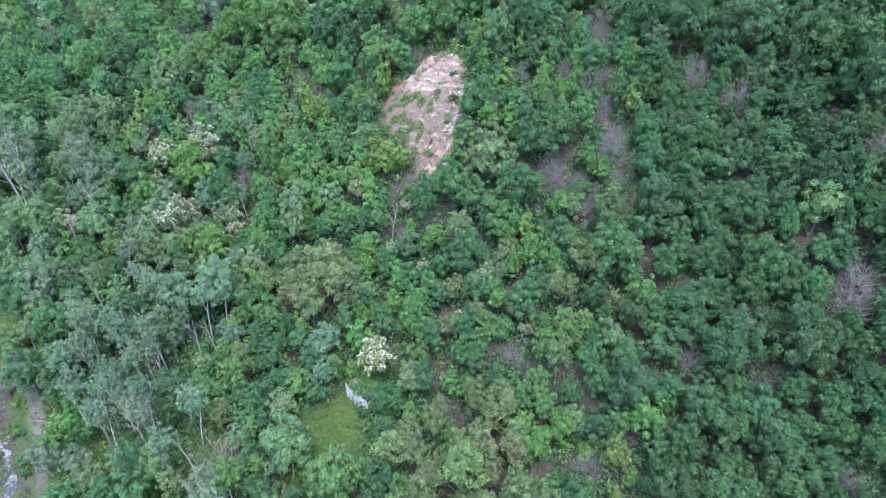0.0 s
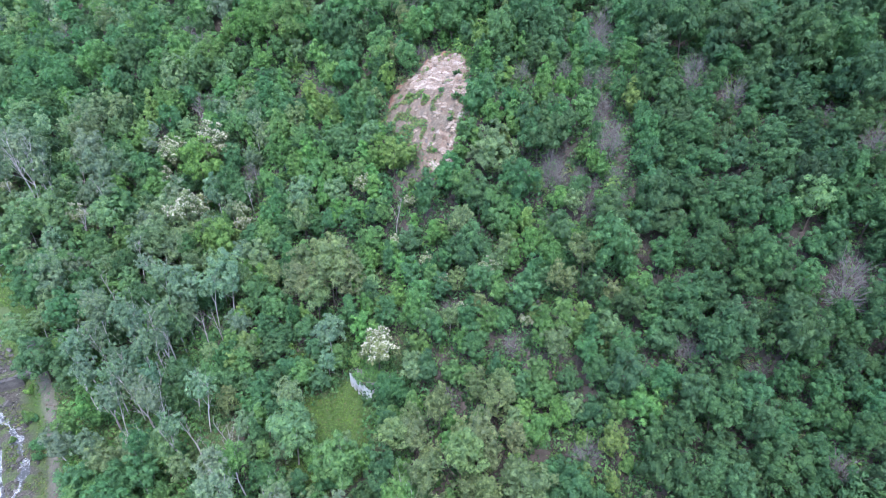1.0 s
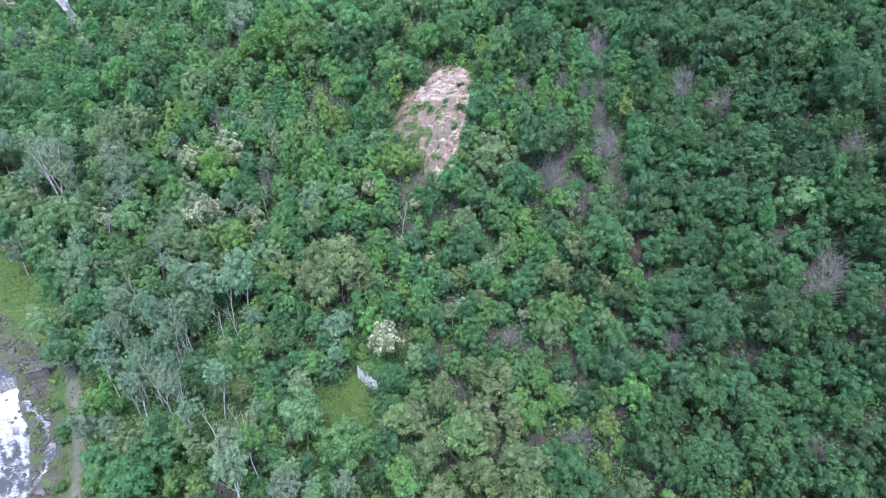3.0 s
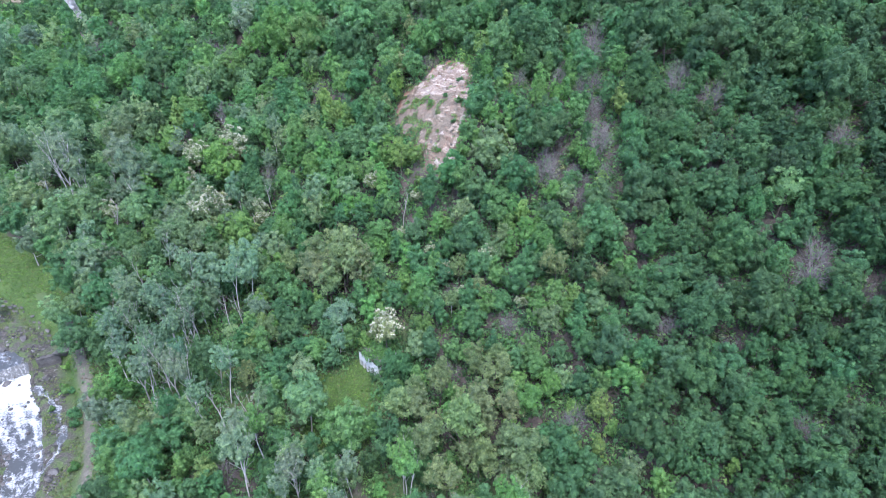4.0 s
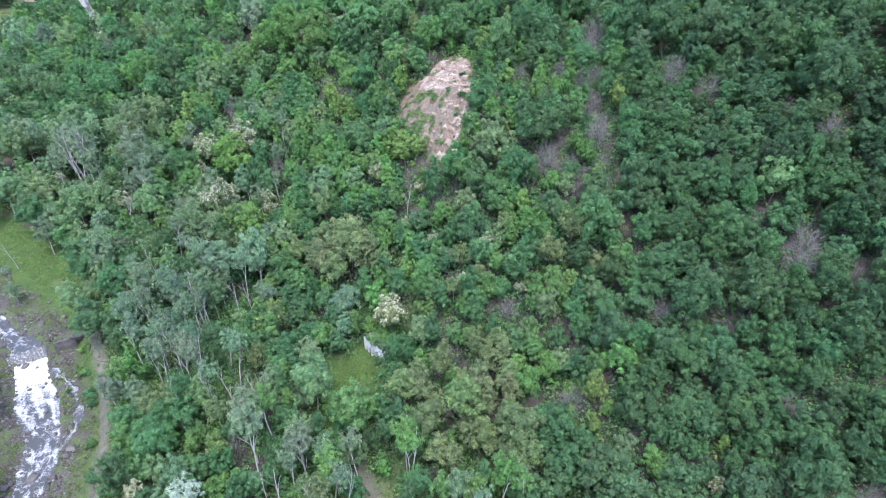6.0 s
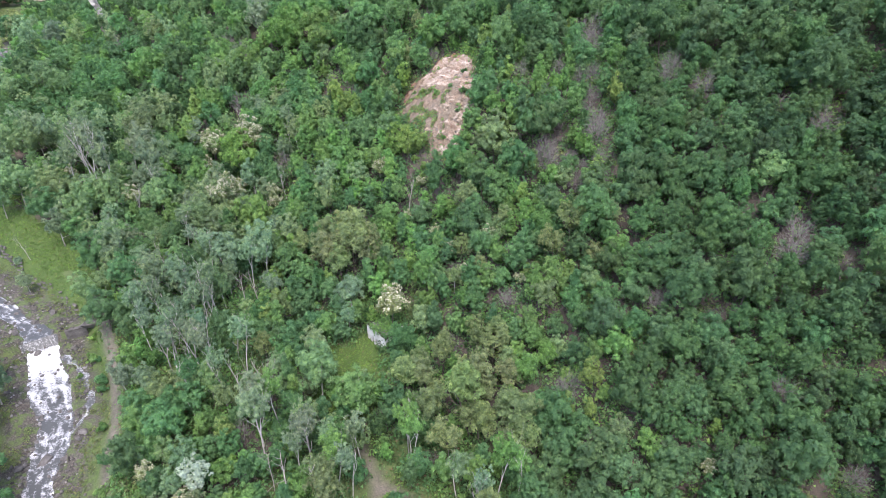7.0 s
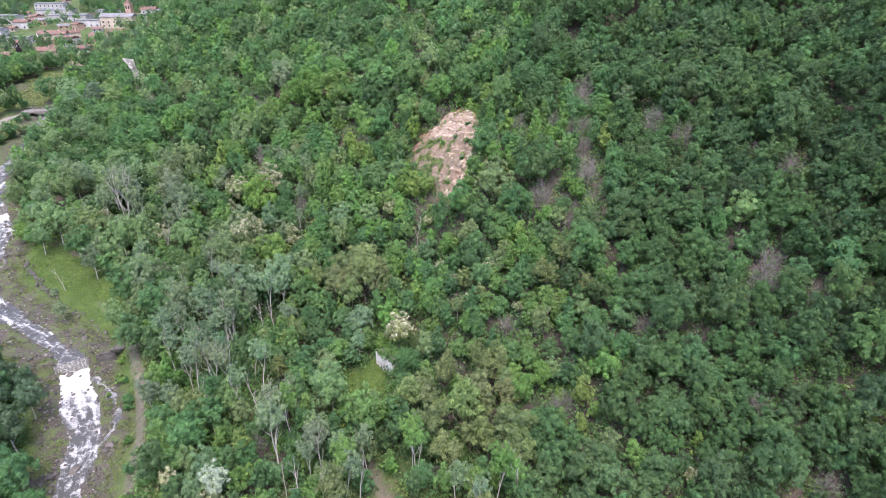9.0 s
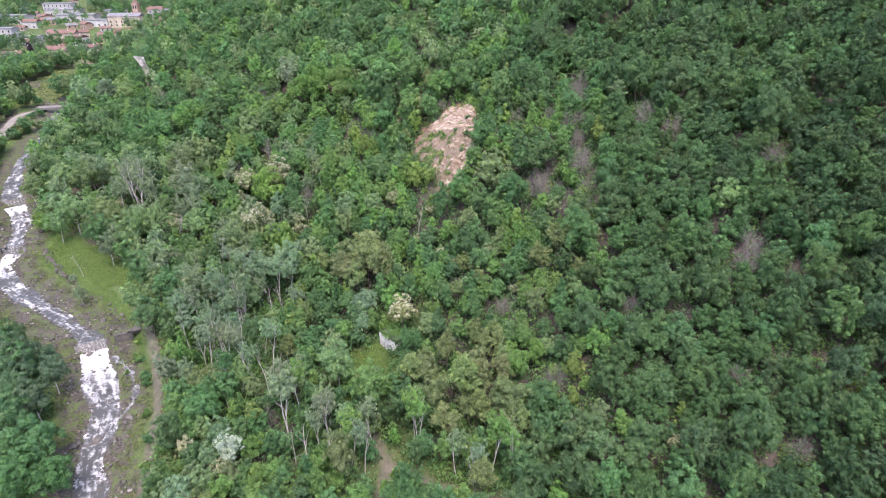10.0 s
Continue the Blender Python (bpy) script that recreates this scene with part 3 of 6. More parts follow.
def colour_word(tint):
    """The everyday name of a leaf colour."""
    r, g, b = tint
    if g > 0.32:
        return "silvery white"
    if r / g > 0.72:
        return "olive-green"
    if b / g > 0.62:
        return "grey-green"
    if b / g > 0.54 and g > 0.17:
        return "pale green"
    if g > 0.2:
        return "yellow-green" if r / g > 0.6 else "fresh green"
    return "green" if g > 0.145 else ("dark green" if g > 0.11 else "deep green")


def plant(kind, x, y, size=1.0, tint=None, tall=1.0, turn=None, tip=0.0, group=""):
    """Stand a tree of that kind on the ground; the first ones use the prototypes themselves."""
    options = PROTO[kind]
    k = used[kind]
    used[kind] += 1
    m = Matrix.Translation((x, y, float(height(x, y)))) @ pose(0, 0, 0, random.uniform(-4, 4), random.uniform(-4, 4) + tip, random.uniform(0, 360) if turn is None else turn)
    src = options[k % len(options)]
    if k < len(options):
        ob = src
        ob.matrix_basis = m
    else:
        ob = copy_thing(src, m)
    ob.scale = (size, size, size * tall)
    tagged(ob, group=group or GROUPS[kind])
    if tint is not None and kind in WORDS:
        tagged(ob, WORDS[kind].format(colour_word(tint)))
    for c in ob.children:
        if c.name.startswith("crown") and tint is not None:
            c.color = tuple(tint) + (1,)
    return ob

# ---- the woods ----
TAKEN = []  # x, y, radius of planted trees


def jitter(tint, amount=0.16):
    k = random.uniform(1 - amount, 1 + amount)
    return tuple(max(0.01, c * k * random.uniform(0.93, 1.07)) for c in tint)


DARK, DEEP, MID, FRESH, LIME = (0.08, 0.146, 0.066), (0.058, 0.108, 0.054), (0.096, 0.188, 0.084), (0.13, 0.236, 0.08), (0.165, 0.258, 0.082)
OLIVE, PALE, GREY, SILVER = (0.165, 0.215, 0.1), (0.168, 0.246, 0.122), (0.168, 0.24, 0.146), (0.34, 0.4, 0.34)


# HAZY is a dull bluish green with distance haze put into the leaf colour
SOFT, HAZY = (0.12, 0.222, 0.09), (0.095, 0.16, 0.095)


def pick(options):
    """One of (weight, value) pairs."""
    r = random.uniform(0, sum(w for w, _ in options))
    for w, v in options:
        r -= w
        if r <= 0:
            return v
    return options[-1][1]


def sort_of_wood(x, y):
    """What grows at a place on the plan: kind, tint, size, spacing radius."""
    patch = noise.noise((x * 0.03, y * 0.03, 5))
    if oval(x, y, 30, 130, 9, 30, -8) > 0:  # thin scrub with bare shrubs
        kind, tint = pick([(8, ("bare", None)), (4, ("light", FRESH)), (3, ("light", MID)), (2, ("oak", MID))])
        return kind, tint, random.uniform(0.7, 1.05)
    if x > 17 + 0.06 * (y - 80) + 4 * patch:  # the dark close wood
        kind, tint = pick([(9, ("oak", DARK)), (6 if x < 50 else 0.5, ("oak", MID)), (1 if x < 50 else 8, ("oak", DEEP)), (1.5, ("light", MID)), (0.6, ("bare", None))])
        return kind, tint, random.uniform(0.85, 1.3)
    if x > -48 and y < 175:  # mixed regrowth below the slide
        kind, tint = pick([(5, ("light", MID)), (7, ("light", FRESH)), (4, ("oak", MID)), (1, ("oak", DARK)), (2, ("light", LIME)), (1, ("oak", FRESH)), (1.5, ("ash", PALE)), (1.2, ("bare", None)), (1.2, ("locust", OLIVE)), (0.2, ("flower", OLIVE))])
        return kind, tint, random.uniform(0.75, 1.1) * (0.85 if kind == "oak" else 1)
    if y < 170:  # pale wood along the stream
        kind, tint = pick([(6, ("willow", PALE)), (3, ("willow", GREY)), (4, ("oak", MID)), (3, ("oak", DARK)), (2, ("light", FRESH)), (1, ("birch", GREY)), (0.25, ("flower", OLIVE)), (0.5, ("snag", None))])
        return kind, tint, random.uniform(0.8, 1.15)
    kind, tint = pick([(6, ("oak", MID)), (2, ("oak", FRESH)), (6, ("oak", DARK)), (2, ("willow", PALE)), (2, ("light", FRESH)), (0.7, ("bare", None))])
    return kind, tint, random.uniform(0.8, 1.2)


OUTCROP = (21.3, 136)


def open_ground(x, y, margin=0.0):
    """Whether a tree may not stand here."""
    d, _ = to_line(x, y, STREAM)
    if y < 258 and d < (15 if y < 128 else 8.5) + margin or glade(x, y) > -0.05 or -24 < x < 14 and 112 < y < 172 and max(scar(x, y), scar(x, y + 4)) > -0.12:
        return True
    if float(to_line(x, y, ROAD)[0]) < 6 or float(to_line(x, y, ROAD_SIDE)[0]) < 9 or math.hypot(x + 13.5, y - 87) < 6 or math.hypot(x + 16, y - 78) < 4 or math.hypot(x + 163, y - 241) < 10 or oval(x, y, -2, 120, 5.5, 7) > 0 or oval(x, y, *OUTCROP, 3.6, 5.5) > 0:
        return True
    if oval(x, y, -60, 76, 15, 15) > 0 and noise.noise((x, y, 3)) > -0.25:
        return True
    if y < 100 and float(to_line(x, y, BANK_PATH)[0]) < 4.5:
        return True
    return float(min(to_line(x, y, TRACK)[0], to_line(x, y, TRACK_FORK)[0], to_line(x, y + 2, TRACK_FORK)[0])) < 1.9


SPAN = {"ash": 3.2, "oak": 3.3, "light": 2.1, "willow": 2.8, "birch": 2.4, "locust": 3.0, "flower": 2.5, "bare": 3.0, "snag": 2.0, "bush": 1.4}


def stand(kind, x, y, size=1.0, tint=None, tall=1.0, tip=0.0, turn=None):
    TAKEN.append((x, y, SPAN[kind] * size))
    return plant(kind, x, y, size, tint, tall, turn, tip)


def grove(kind, tint, places):
    for x, y, size in places:
        stand(kind, x, y, size, tint and jitter(tint, 0.12), random.uniform(0.95, 1.2))


# trees that stand out, by kind and colour: x, y, size
grove("bare", None, [(-76.8, 189.2, 1.6), (-73.6, 170.3, 1.59), (-52.2, 141.8, 1.34), (37.5, 150.4, 1.6), (35.4, 117, 1.54), (23.7, 113.9, 1.6), (54.1, 127.1, 1.56), (60.9, 120.7, 1.36), (80.9, 102, 1.48), (25, 63.8, 1.26), (61.7, 54.5, 1.45), (68.7, 77.6, 1.6), (43.7, 75.5, 1.16), (77, 74.3, 1.2), (17.5, 91, 1.01), (13.6, 83.8, 0.99)])
grove("birch", FRESH, [(-35.8, 61.5, 1.16), (-7.7, 57.1, 1.13), (-21.8, 49.6, 1.1), (-7.3, 55.6, 1.14), (14.2, 46.7, 0.97), (10, 46.8, 1.16)])
grove("birch", GREY, [(-115.5, 148.3, 1.38), (-109.8, 142.6, 1.35), (-73.6, 84.8, 1.23), (-71.1, 90.4, 1.26), (-66.6, 89.4, 1.15), (-58.8, 90.5, 1.26), (-59.8, 83.8, 1.12), (-64.4, 78.5, 1.09), (-68.9, 77.5, 1.08), (-57.3, 75.4, 1.07), (-36.9, 53.4, 1.34), (-29.1, 51.1, 1.01), (-18.5, 48.2, 1), (7, 44.5, 0.96), (-47.1, 75.5, 1.16), (-27.6, 53.5, 1.23), (-38.2, 57.2, 1.26)])
grove("birch", MID, [(-55.2, 65.3, 1.01)])
grove("birch", PALE, [(-28, 55.1, 1.03), (-24.2, 45.7, 0.98), (2.7, 47.5, 0.98)])
grove("bush", FRESH, [(-41, 45, 1.6), (-31.2, 46.3, 1.51), (-61.8, 55.5, 1.6), (-85.1, 78.3, 1.02)])
grove("bush", LIME, [(-13.7, 132.2, 1.6), (-16.4, 131.4, 1.6), (-13.2, 134.6, 0.9), (-11.8, 128.8, 1.52), (-92.2, 96.4, 1.6)])
grove("bush", MID, [(-80.4, 72.1, 1.19)])
grove("flower", OLIVE, [(-66, 152.9, 1.5), (-79.4, 154.5, 1.4), (-65.8, 127, 1.6), (-53, 129.3, 0.8), (-96.2, 129, 1.04), (-13.7, 86.4, 1.35), (16.1, 87.9, 0.55), (9.2, 98.3, 0.75), (0.4, 98.9, 0.67), (47.5, 45.7, 0.55), (-58.3, 46.4, 0.81)])
grove("light", FRESH, [(-16.9, 157.3, 1.44), (22.9, 136.4, 1.28), (31.4, 125.1, 1.34), (-41.7, 85.5, 1.25), (-6.8, 93.3, 1.26), (-22.2, 127.9, 1.32), (11.2, 92.8, 1.32), (-10.2, 105, 1.33), (-22.4, 88.9, 1.04), (-18.4, 93.5, 1.17), (23.2, 38.7, 1.1), (0.1, 50.5, 1.32), (-26.7, 39.4, 1.24)])
grove("light", LIME, [(-54, 118.9, 1.6), (-39.7, 161.8, 0.91), (-32.5, 151.2, 1.16), (41.5, 126.5, 1.21), (34.6, 165.9, 0.8), (-83.1, 90.9, 0.82), (29.1, 63.8, 1.04), (31.8, 61.2, 0.7), (24.1, 61.1, 0.95)])
grove("light", MID, [(15, 89.9, 1.51), (-20.8, 97, 1.31), (-12.4, 95.5, 1.17), (-0.4, 102.9, 1.18), (-3.7, 82.5, 1.31), (5, 89.3, 1.21), (-1.4, 89.6, 1.12), (6.2, 83.8, 1.19), (5, 103.8, 1.4), (-4.9, 116.9, 1.6), (-27.7, 90.8, 1.05)])
grove("locust", OLIVE, [(-25.6, 103.8, 1.6), (27.8, 94.8, 1.09), (-10.3, 70.4, 1.18), (9.7, 73.1, 1.1), (13.6, 58.3, 1.38), (4.2, 63.2, 1.5), (0.6, 55.7, 1.14), (20.5, 80.4, 0.91), (7, 58.2, 1.15), (-3, 62.6, 1.13), (16.4, 54.8, 1.06), (12.8, 67, 1.06), (6.1, 69.1, 1.15), (-5.7, 70.9, 0.98), (10.9, 77.5, 0.84), (-21.1, 101.7, 1.22), (-30.4, 103, 1.23), (8.2, 40.7, 1.03)])
grove("oak", DARK, [(-29.1, 171.2, 1.6), (23.5, 120.4, 1.45), (20.9, 153.7, 1.6), (50.6, 111.2, 1.35), (39.8, 63.3, 1.06), (49.6, 73.5, 1.21), (58.9, 72.5, 1.41), (53.2, 55.5, 1.31), (32.1, 72, 1.18), (45.3, 83.8, 1.16), (71.6, 62.3, 1.2), (-57.1, 136.7, 1.1), (61.9, 49.4, 1.2), (46, 65.3, 1.12), (34.2, 102.5, 1.07), (42.3, 101.7, 1.18), (57, 85.8, 1.2), (54.3, 97.9, 1.21), (65.4, 103.4, 1.22), (76.4, 90.2, 1.25), (54.8, 139.6, 1.35), (63.9, 134.2, 1.46), (74.6, 122.7, 1.44), (82.1, 110.6, 1.48), (72.6, 136.8, 1.31), (-101, 189, 1.6), (7.7, 113.5, 1.08), (-116.9, 75.6, 1.08)])
grove("oak", FRESH, [(-46.3, 179.3, 1.6), (-56.3, 184.7, 1.6), (-21.8, 149.5, 0.98), (-44.8, 149.5, 1.17), (-44.9, 141.9, 1.1), (-63.8, 55.4, 0.55), (-30.4, 85.7, 0.87), (-37.6, 134.2, 1.06), (34.5, 68.8, 1.04), (-81.3, 144.8, 1.16), (-114.8, 195, 1.48)])
grove("oak", LIME, [(-67.3, 145.9, 1.6)])
grove("oak", MID, [(-55.3, 158.6, 1.22), (16.1, 112.2, 1.21), (-36.7, 91.5, 0.97), (-83.4, 84.8, 1.22), (-94.5, 102.8, 1.34), (-41.9, 103, 1.1), (-88.2, 150.6, 1.28), (-126.1, 189.9, 1.6), (-117.9, 122, 1.3), (0.7, 119.3, 1.19), (-26.3, 85.2, 0.73), (-33.2, 87.4, 0.88), (-37.3, 81.5, 0.86), (-58.5, 62.1, 0.92), (-21.4, 64.7, 1.16)])
grove("ash", PALE, [(68.2, 94, 1.1), (10.7, 119.3, 1.48), (-26.8, 125.7, 1.02)])
grove("snag", None, [(-11.8, 117.4, 1.02), (-50.4, 78.8, 1.13), (-46.3, 68.7, 1.29), (-41.7, 70.6, 0.96), (-77.1, 104.3, 1.08), (-52.6, 94.1, 0.96), (-31.5, 45.4, 1.47), (-117.3, 109, 0.75)])
grove("willow", FRESH, [(-20, 64.7, 1.6)])
grove("willow", GREY, [(-96.2, 144.6, 1.6), (-71.3, 196.4, 1.57), (-45.3, 96.3, 0.92), (-25, 93.5, 1.26), (-24.9, 88.5, 0.88), (-57.6, 100.9, 1.6), (-49.8, 104.7, 1.52), (-112.7, 99.2, 0.68)])
grove("willow", MID, [(-56.8, 55.5, 1.37), (-54.1, 62.3, 1.19)])
grove("willow", PALE, [(-82.9, 175.6, 1.6), (48.9, 140.8, 1.21), (-28.8, 70.3, 1.6), (-118.3, 130.4, 1.6), (-105, 119.6, 1.6), (-99.8, 127.2, 1.49)])


grove("flower", (0.15, 0.18, 0.09), [(-78.9, 154.8, 1.15), (-67.3, 150.9, 1.35), (-64.2, 152.0, 1.3), (-80.2, 149.1, 0.9), (-66.5, 130.6, 1.0), (-50.8, 125.7, 0.85), (-84.3, 153.0, 0.8), (-76.8, 157.0, 0.9)])
grove("birch", (0.13, 0.2, 0.125), [(-64.8, 75.8, 0.95), (-61.0, 77.8, 1.0), (-56.5, 78.2, 1.05), (-65.8, 82.4, 0.95), (-58.3, 85.9, 1.05), (-70.3, 85.3, 1.1), (-61.4, 82.1, 1.0), (-62.9, 88.6, 1.05)])
grove("oak", DARK, [(61.8, 148.9, 1.16), (68.8, 147.1, 1.05), (74.5, 143.7, 1.03), (79.8, 141.2, 0.94), (85, 140, 0.96), (88.7, 137.2, 0.91), (73.3, 133.5, 0.84), (93.3, 126.9, 1.01), (88.8, 126, 0.73), (93.9, 123.1, 0.92), (61.9, 129, 0.91), (69.5, 124.5, 0.89), (88.8, 120.5, 0.78), (92.5, 116.4, 0.9), (58.1, 125.7, 0.83), (76.4, 118.1, 0.71), (53.5, 121.1, 0.89), (58.5, 118, 0.73), (71.7, 110.2, 0.83), (75.9, 105.7, 0.88), (86.1, 98.3, 0.9), (57.2, 112.3, 0.72), (51.2, 118.3, 0.89), (62.2, 107.8, 0.84), (71.7, 101.8, 0.87), (80.9, 97.7, 0.77), (50.3, 102.6, 0.83), (54.6, 101.2, 0.82), (60, 101.9, 0.75), (76.6, 94, 0.71)])
grove("oak", DARK, [(81.8, 90.8, 0.81), (84.2, 88.7, 0.68), (79.6, 86.9, 0.8), (51, 94, 0.74), (48.1, 90.8, 0.86), (52.4, 89.9, 0.79), (58, 88.9, 0.9), (61.5, 86.2, 0.82), (70.6, 86.1, 0.69), (76.3, 84.7, 0.74), (80.3, 79.8, 0.6), (48.3, 85.9, 0.91), (60.4, 83.4, 0.75), (50.4, 82.8, 0.89), (55.7, 77.5, 0.74), (66.7, 75.1, 0.72), (67.1, 71.4, 0.76), (72.1, 72.6, 1.04), (76.8, 69, 0.85), (44.5, 72, 0.74), (48.3, 70.7, 0.73), (57.2, 67.8, 0.82), (61.8, 65.5, 0.86), (66.6, 64.8, 0.85), (70.7, 66.4, 0.74), (74.9, 58.9, 0.81), (48.6, 65, 0.77), (61.9, 60.8, 0.84), (65, 58.7, 0.77), (68.6, 56.2, 0.76)])
grove("oak", DARK, [(45.7, 60.7, 0.81), (51.3, 61.7, 0.69), (48.9, 56.2, 0.78), (71.4, 53.8, 0.74), (73.7, 52.6, 0.63), (49.7, 54.2, 0.56), (55.7, 50.8, 0.8), (53.4, 51, 0.65), (65.4, 48, 0.83), (69.6, 47.2, 0.82), (51, 48.5, 0.59), (55, 46.7, 0.79), (58, 46.5, 0.53), (65.4, 44.9, 0.72), (69.8, 44.4, 0.61), (48.2, 168.9, 1.11), (53.8, 159.8, 1.23), (48, 151.2, 0.77), (47.8, 136.8, 0.88), (44.4, 128.3, 0.93), (48.3, 124.2, 0.91), (48.2, 115.6, 0.95), (46.7, 110.2, 0.86), (46.7, 106.2, 0.78), (44.1, 97.7, 0.96), (84.6, 130.8, 1.11), (83.2, 127.4, 0.96), (66.1, 126.1, 0.89), (79.3, 124, 0.8), (70, 117.7, 1)])
grove("oak", DARK, [(91.4, 109.6, 0.74), (55.2, 83.4, 0.88), (62.2, 79.9, 0.74), (59.1, 57.6, 0.78), (58.2, 54.3, 0.71), (66.9, 53, 0.75), (42.3, 53.1, 0.78), (16.8, 171.9, 1.04), (14.9, 147.5, 0.86), (21.8, 147.3, 1.03)])
grove("oak", MID, [(43.7, 56.4, 0.85), (21.2, 162.9, 1.45), (30.5, 173.4, 1.14), (42.3, 173.5, 1.13), (26.3, 155.2, 1.15), (27.4, 149.1, 0.86), (35, 144.2, 0.92), (43.1, 123, 0.76), (20.8, 122.4, 1.24), (24.4, 124.6, 1.09), (43.5, 117.6, 0.97), (41.5, 112.3, 0.95), (42.9, 105.3, 0.92), (39.7, 99.6, 0.97), (16.8, 93.3, 0.91), (42.2, 92.1, 0.88), (35.6, 93.1, 0.76), (40.1, 85.6, 0.85), (33.6, 78.1, 0.83), (38.8, 83.1, 0.78), (40.2, 78.3, 0.83), (27.1, 78.9, 0.78), (23.4, 75.2, 0.65), (27.8, 75.4, 0.77), (38, 71.7, 0.93), (36.9, 64.8, 0.84), (35.6, 61.3, 0.59), (20.5, 63.4, 0.56), (23.8, 55.3, 0.82), (27, 56.1, 0.71)])
grove("oak", MID, [(19, 57.7, 0.73), (32.5, 52.4, 0.69), (65, 139.6, 1.03), (99.6, 131.9, 0.81), (87.9, 112.2, 0.82), (61.4, 114.7, 0.79), (52.9, 114.4, 0.94), (76.4, 99.9, 0.85), (55.6, 108.3, 0.78), (50.1, 108.2, 0.78), (63.1, 99.6, 0.54), (58.6, 96.4, 0.93), (63.3, 93.2, 0.85), (67.3, 88, 0.82), (76.3, 78.6, 0.78), (64.2, 82.3, 0.81), (47.7, 78.5, 0.82), (59.2, 75.6, 0.73), (62.9, 75.2, 0.72), (61.9, 71.4, 0.83), (52.1, 66.6, 0.94), (68.3, 61.6, 0.78), (53.4, 63.8, 0.81), (58.3, 63.2, 0.69), (54.9, 61.4, 0.69), (45.3, 51.3, 0.66), (46.6, 48.4, 0.6), (1.7, 163.5, 1.28), (8.3, 167.8, 1.12), (3.6, 101.8, 1.03)])
grove("oak", MID, [(-30.2, 189.7, 1.14), (-31.4, 166.9, 1.07), (-26.8, 158, 1.12), (-137.3, 210.3, 1.33), (-39.8, 116.8, 0.83), (-8.4, 111.4, 0.87), (-11.5, 81.8, 0.71), (-31.8, 141, 0.8), (78.9, 133.5, 0.91), (59.5, 137.5, 0.63), (85.6, 120.8, 0.64), (65.3, 118.7, 0.73), (65.9, 109.4, 0.9), (49.8, 97.5, 0.95), (72.4, 94.6, 0.84), (71.4, 89.9, 0.7), (56.2, 93.6, 0.6)])
grove("oak", SOFT, [(-0.2, 174.9, 1.15), (12.7, 152.4, 1.13), (4.9, 128.3, 0.89), (11.7, 111.8, 1.06), (4.9, 115.8, 1.01), (11.6, 107.8, 0.9), (11.2, 88.5, 0.7), (-79, 211.2, 1.15), (-60.5, 204.5, 1.11), (-51.2, 199.1, 1.19), (-41.4, 194.8, 1.38), (-44.4, 181.6, 1.33), (-29.6, 177, 1.49), (-17.9, 178.3, 1.18), (-6.7, 164.6, 1.39), (-18.7, 164.6, 1.13), (-63.9, 179, 1.15), (-49.8, 177.8, 1.02), (-10.5, 155.7, 0.91), (-64.3, 170.1, 1.12), (-47.1, 160.6, 1.07), (-23.2, 147.1, 0.9), (-20.6, 143.6, 0.9), (-58.1, 157.9, 1.08), (-37, 142.3, 1.08), (-26.1, 136, 1.04), (-110.4, 223.8, 1.22), (-102.5, 221.5, 1.2), (-160.4, 214.2, 1.36), (-119.6, 201.1, 1.28)])
grove("oak", SOFT, [(-92.8, 188.3, 1.09), (-146.4, 187.9, 1.35), (-106.1, 116.6, 1.1), (-90.2, 115.3, 1.01), (-84.6, 116.1, 0.85), (-34, 132.4, 0.96), (-16.8, 114.5, 0.89), (-5.7, 97.2, 0.89), (-4.2, 92.9, 0.87), (-38.6, 101.6, 0.94), (-61.3, 58.6, 0.75), (-63, 61.5, 0.7), (-50.6, 53.6, 0.66), (-49.1, 85, 0.73), (1.2, 82.3, 0.7), (-43.7, 42, 0.61), (-58.9, 52.6, 0.8)])
grove("oak", FRESH, [(10.7, 130, 0.81), (24.2, 109.7, 0.75), (21.4, 97.7, 0.92), (37.3, 88.9, 0.87), (-57.2, 189.2, 1.58), (-47.9, 186.7, 1.66), (-63.1, 187.8, 1.38), (-8.3, 162.3, 1.11), (-72.4, 182, 1.27), (-55.3, 176.2, 1.13), (-58.6, 171.2, 1.02), (-17.6, 130.2, 0.7), (-145, 208.1, 1.09), (-124.8, 184.9, 1.01), (-83.9, 170.4, 1.24), (-93.7, 161.4, 1.02), (-25.1, 69.8, 0.74), (-8.2, 61.4, 0.7), (18.8, 74.5, 0.84), (20.8, 70.1, 0.76), (16.3, 68.1, 0.82), (30.4, 69.3, 0.75), (20.9, 61.4, 0.5), (20.3, 54.2, 0.59), (-37.9, 43.7, 0.75), (-40.4, 39.8, 0.67), (-46.6, 38.3, 0.73), (-32.9, 39, 0.66), (-7.5, 64.3, 0.77)])
grove("ash", PALE, [(41.3, 49.6, 0.66), (10.5, 123.6, 1.03), (7, 123.2, 0.8), (27.2, 107.9, 0.81), (2.9, 113.1, 0.62), (12.8, 101.7, 0.73), (37, 96, 0.9), (30.8, 82.4, 0.86), (-58.8, 67.5, 0.85), (-31.2, 70.3, 0.67), (-19.5, 69.7, 0.93), (-27.7, 64.6, 0.65), (-37.5, 69.4, 0.6), (-18.5, 57.6, 0.81), (-6.4, 83.6, 0.91), (23, 70.6, 0.7), (33.6, 54.2, 0.75), (-101, 173.2, 1.27), (-43.7, 174.4, 0.91), (-20.7, 68, 0.95), (-23.8, 61.2, 0.76)])
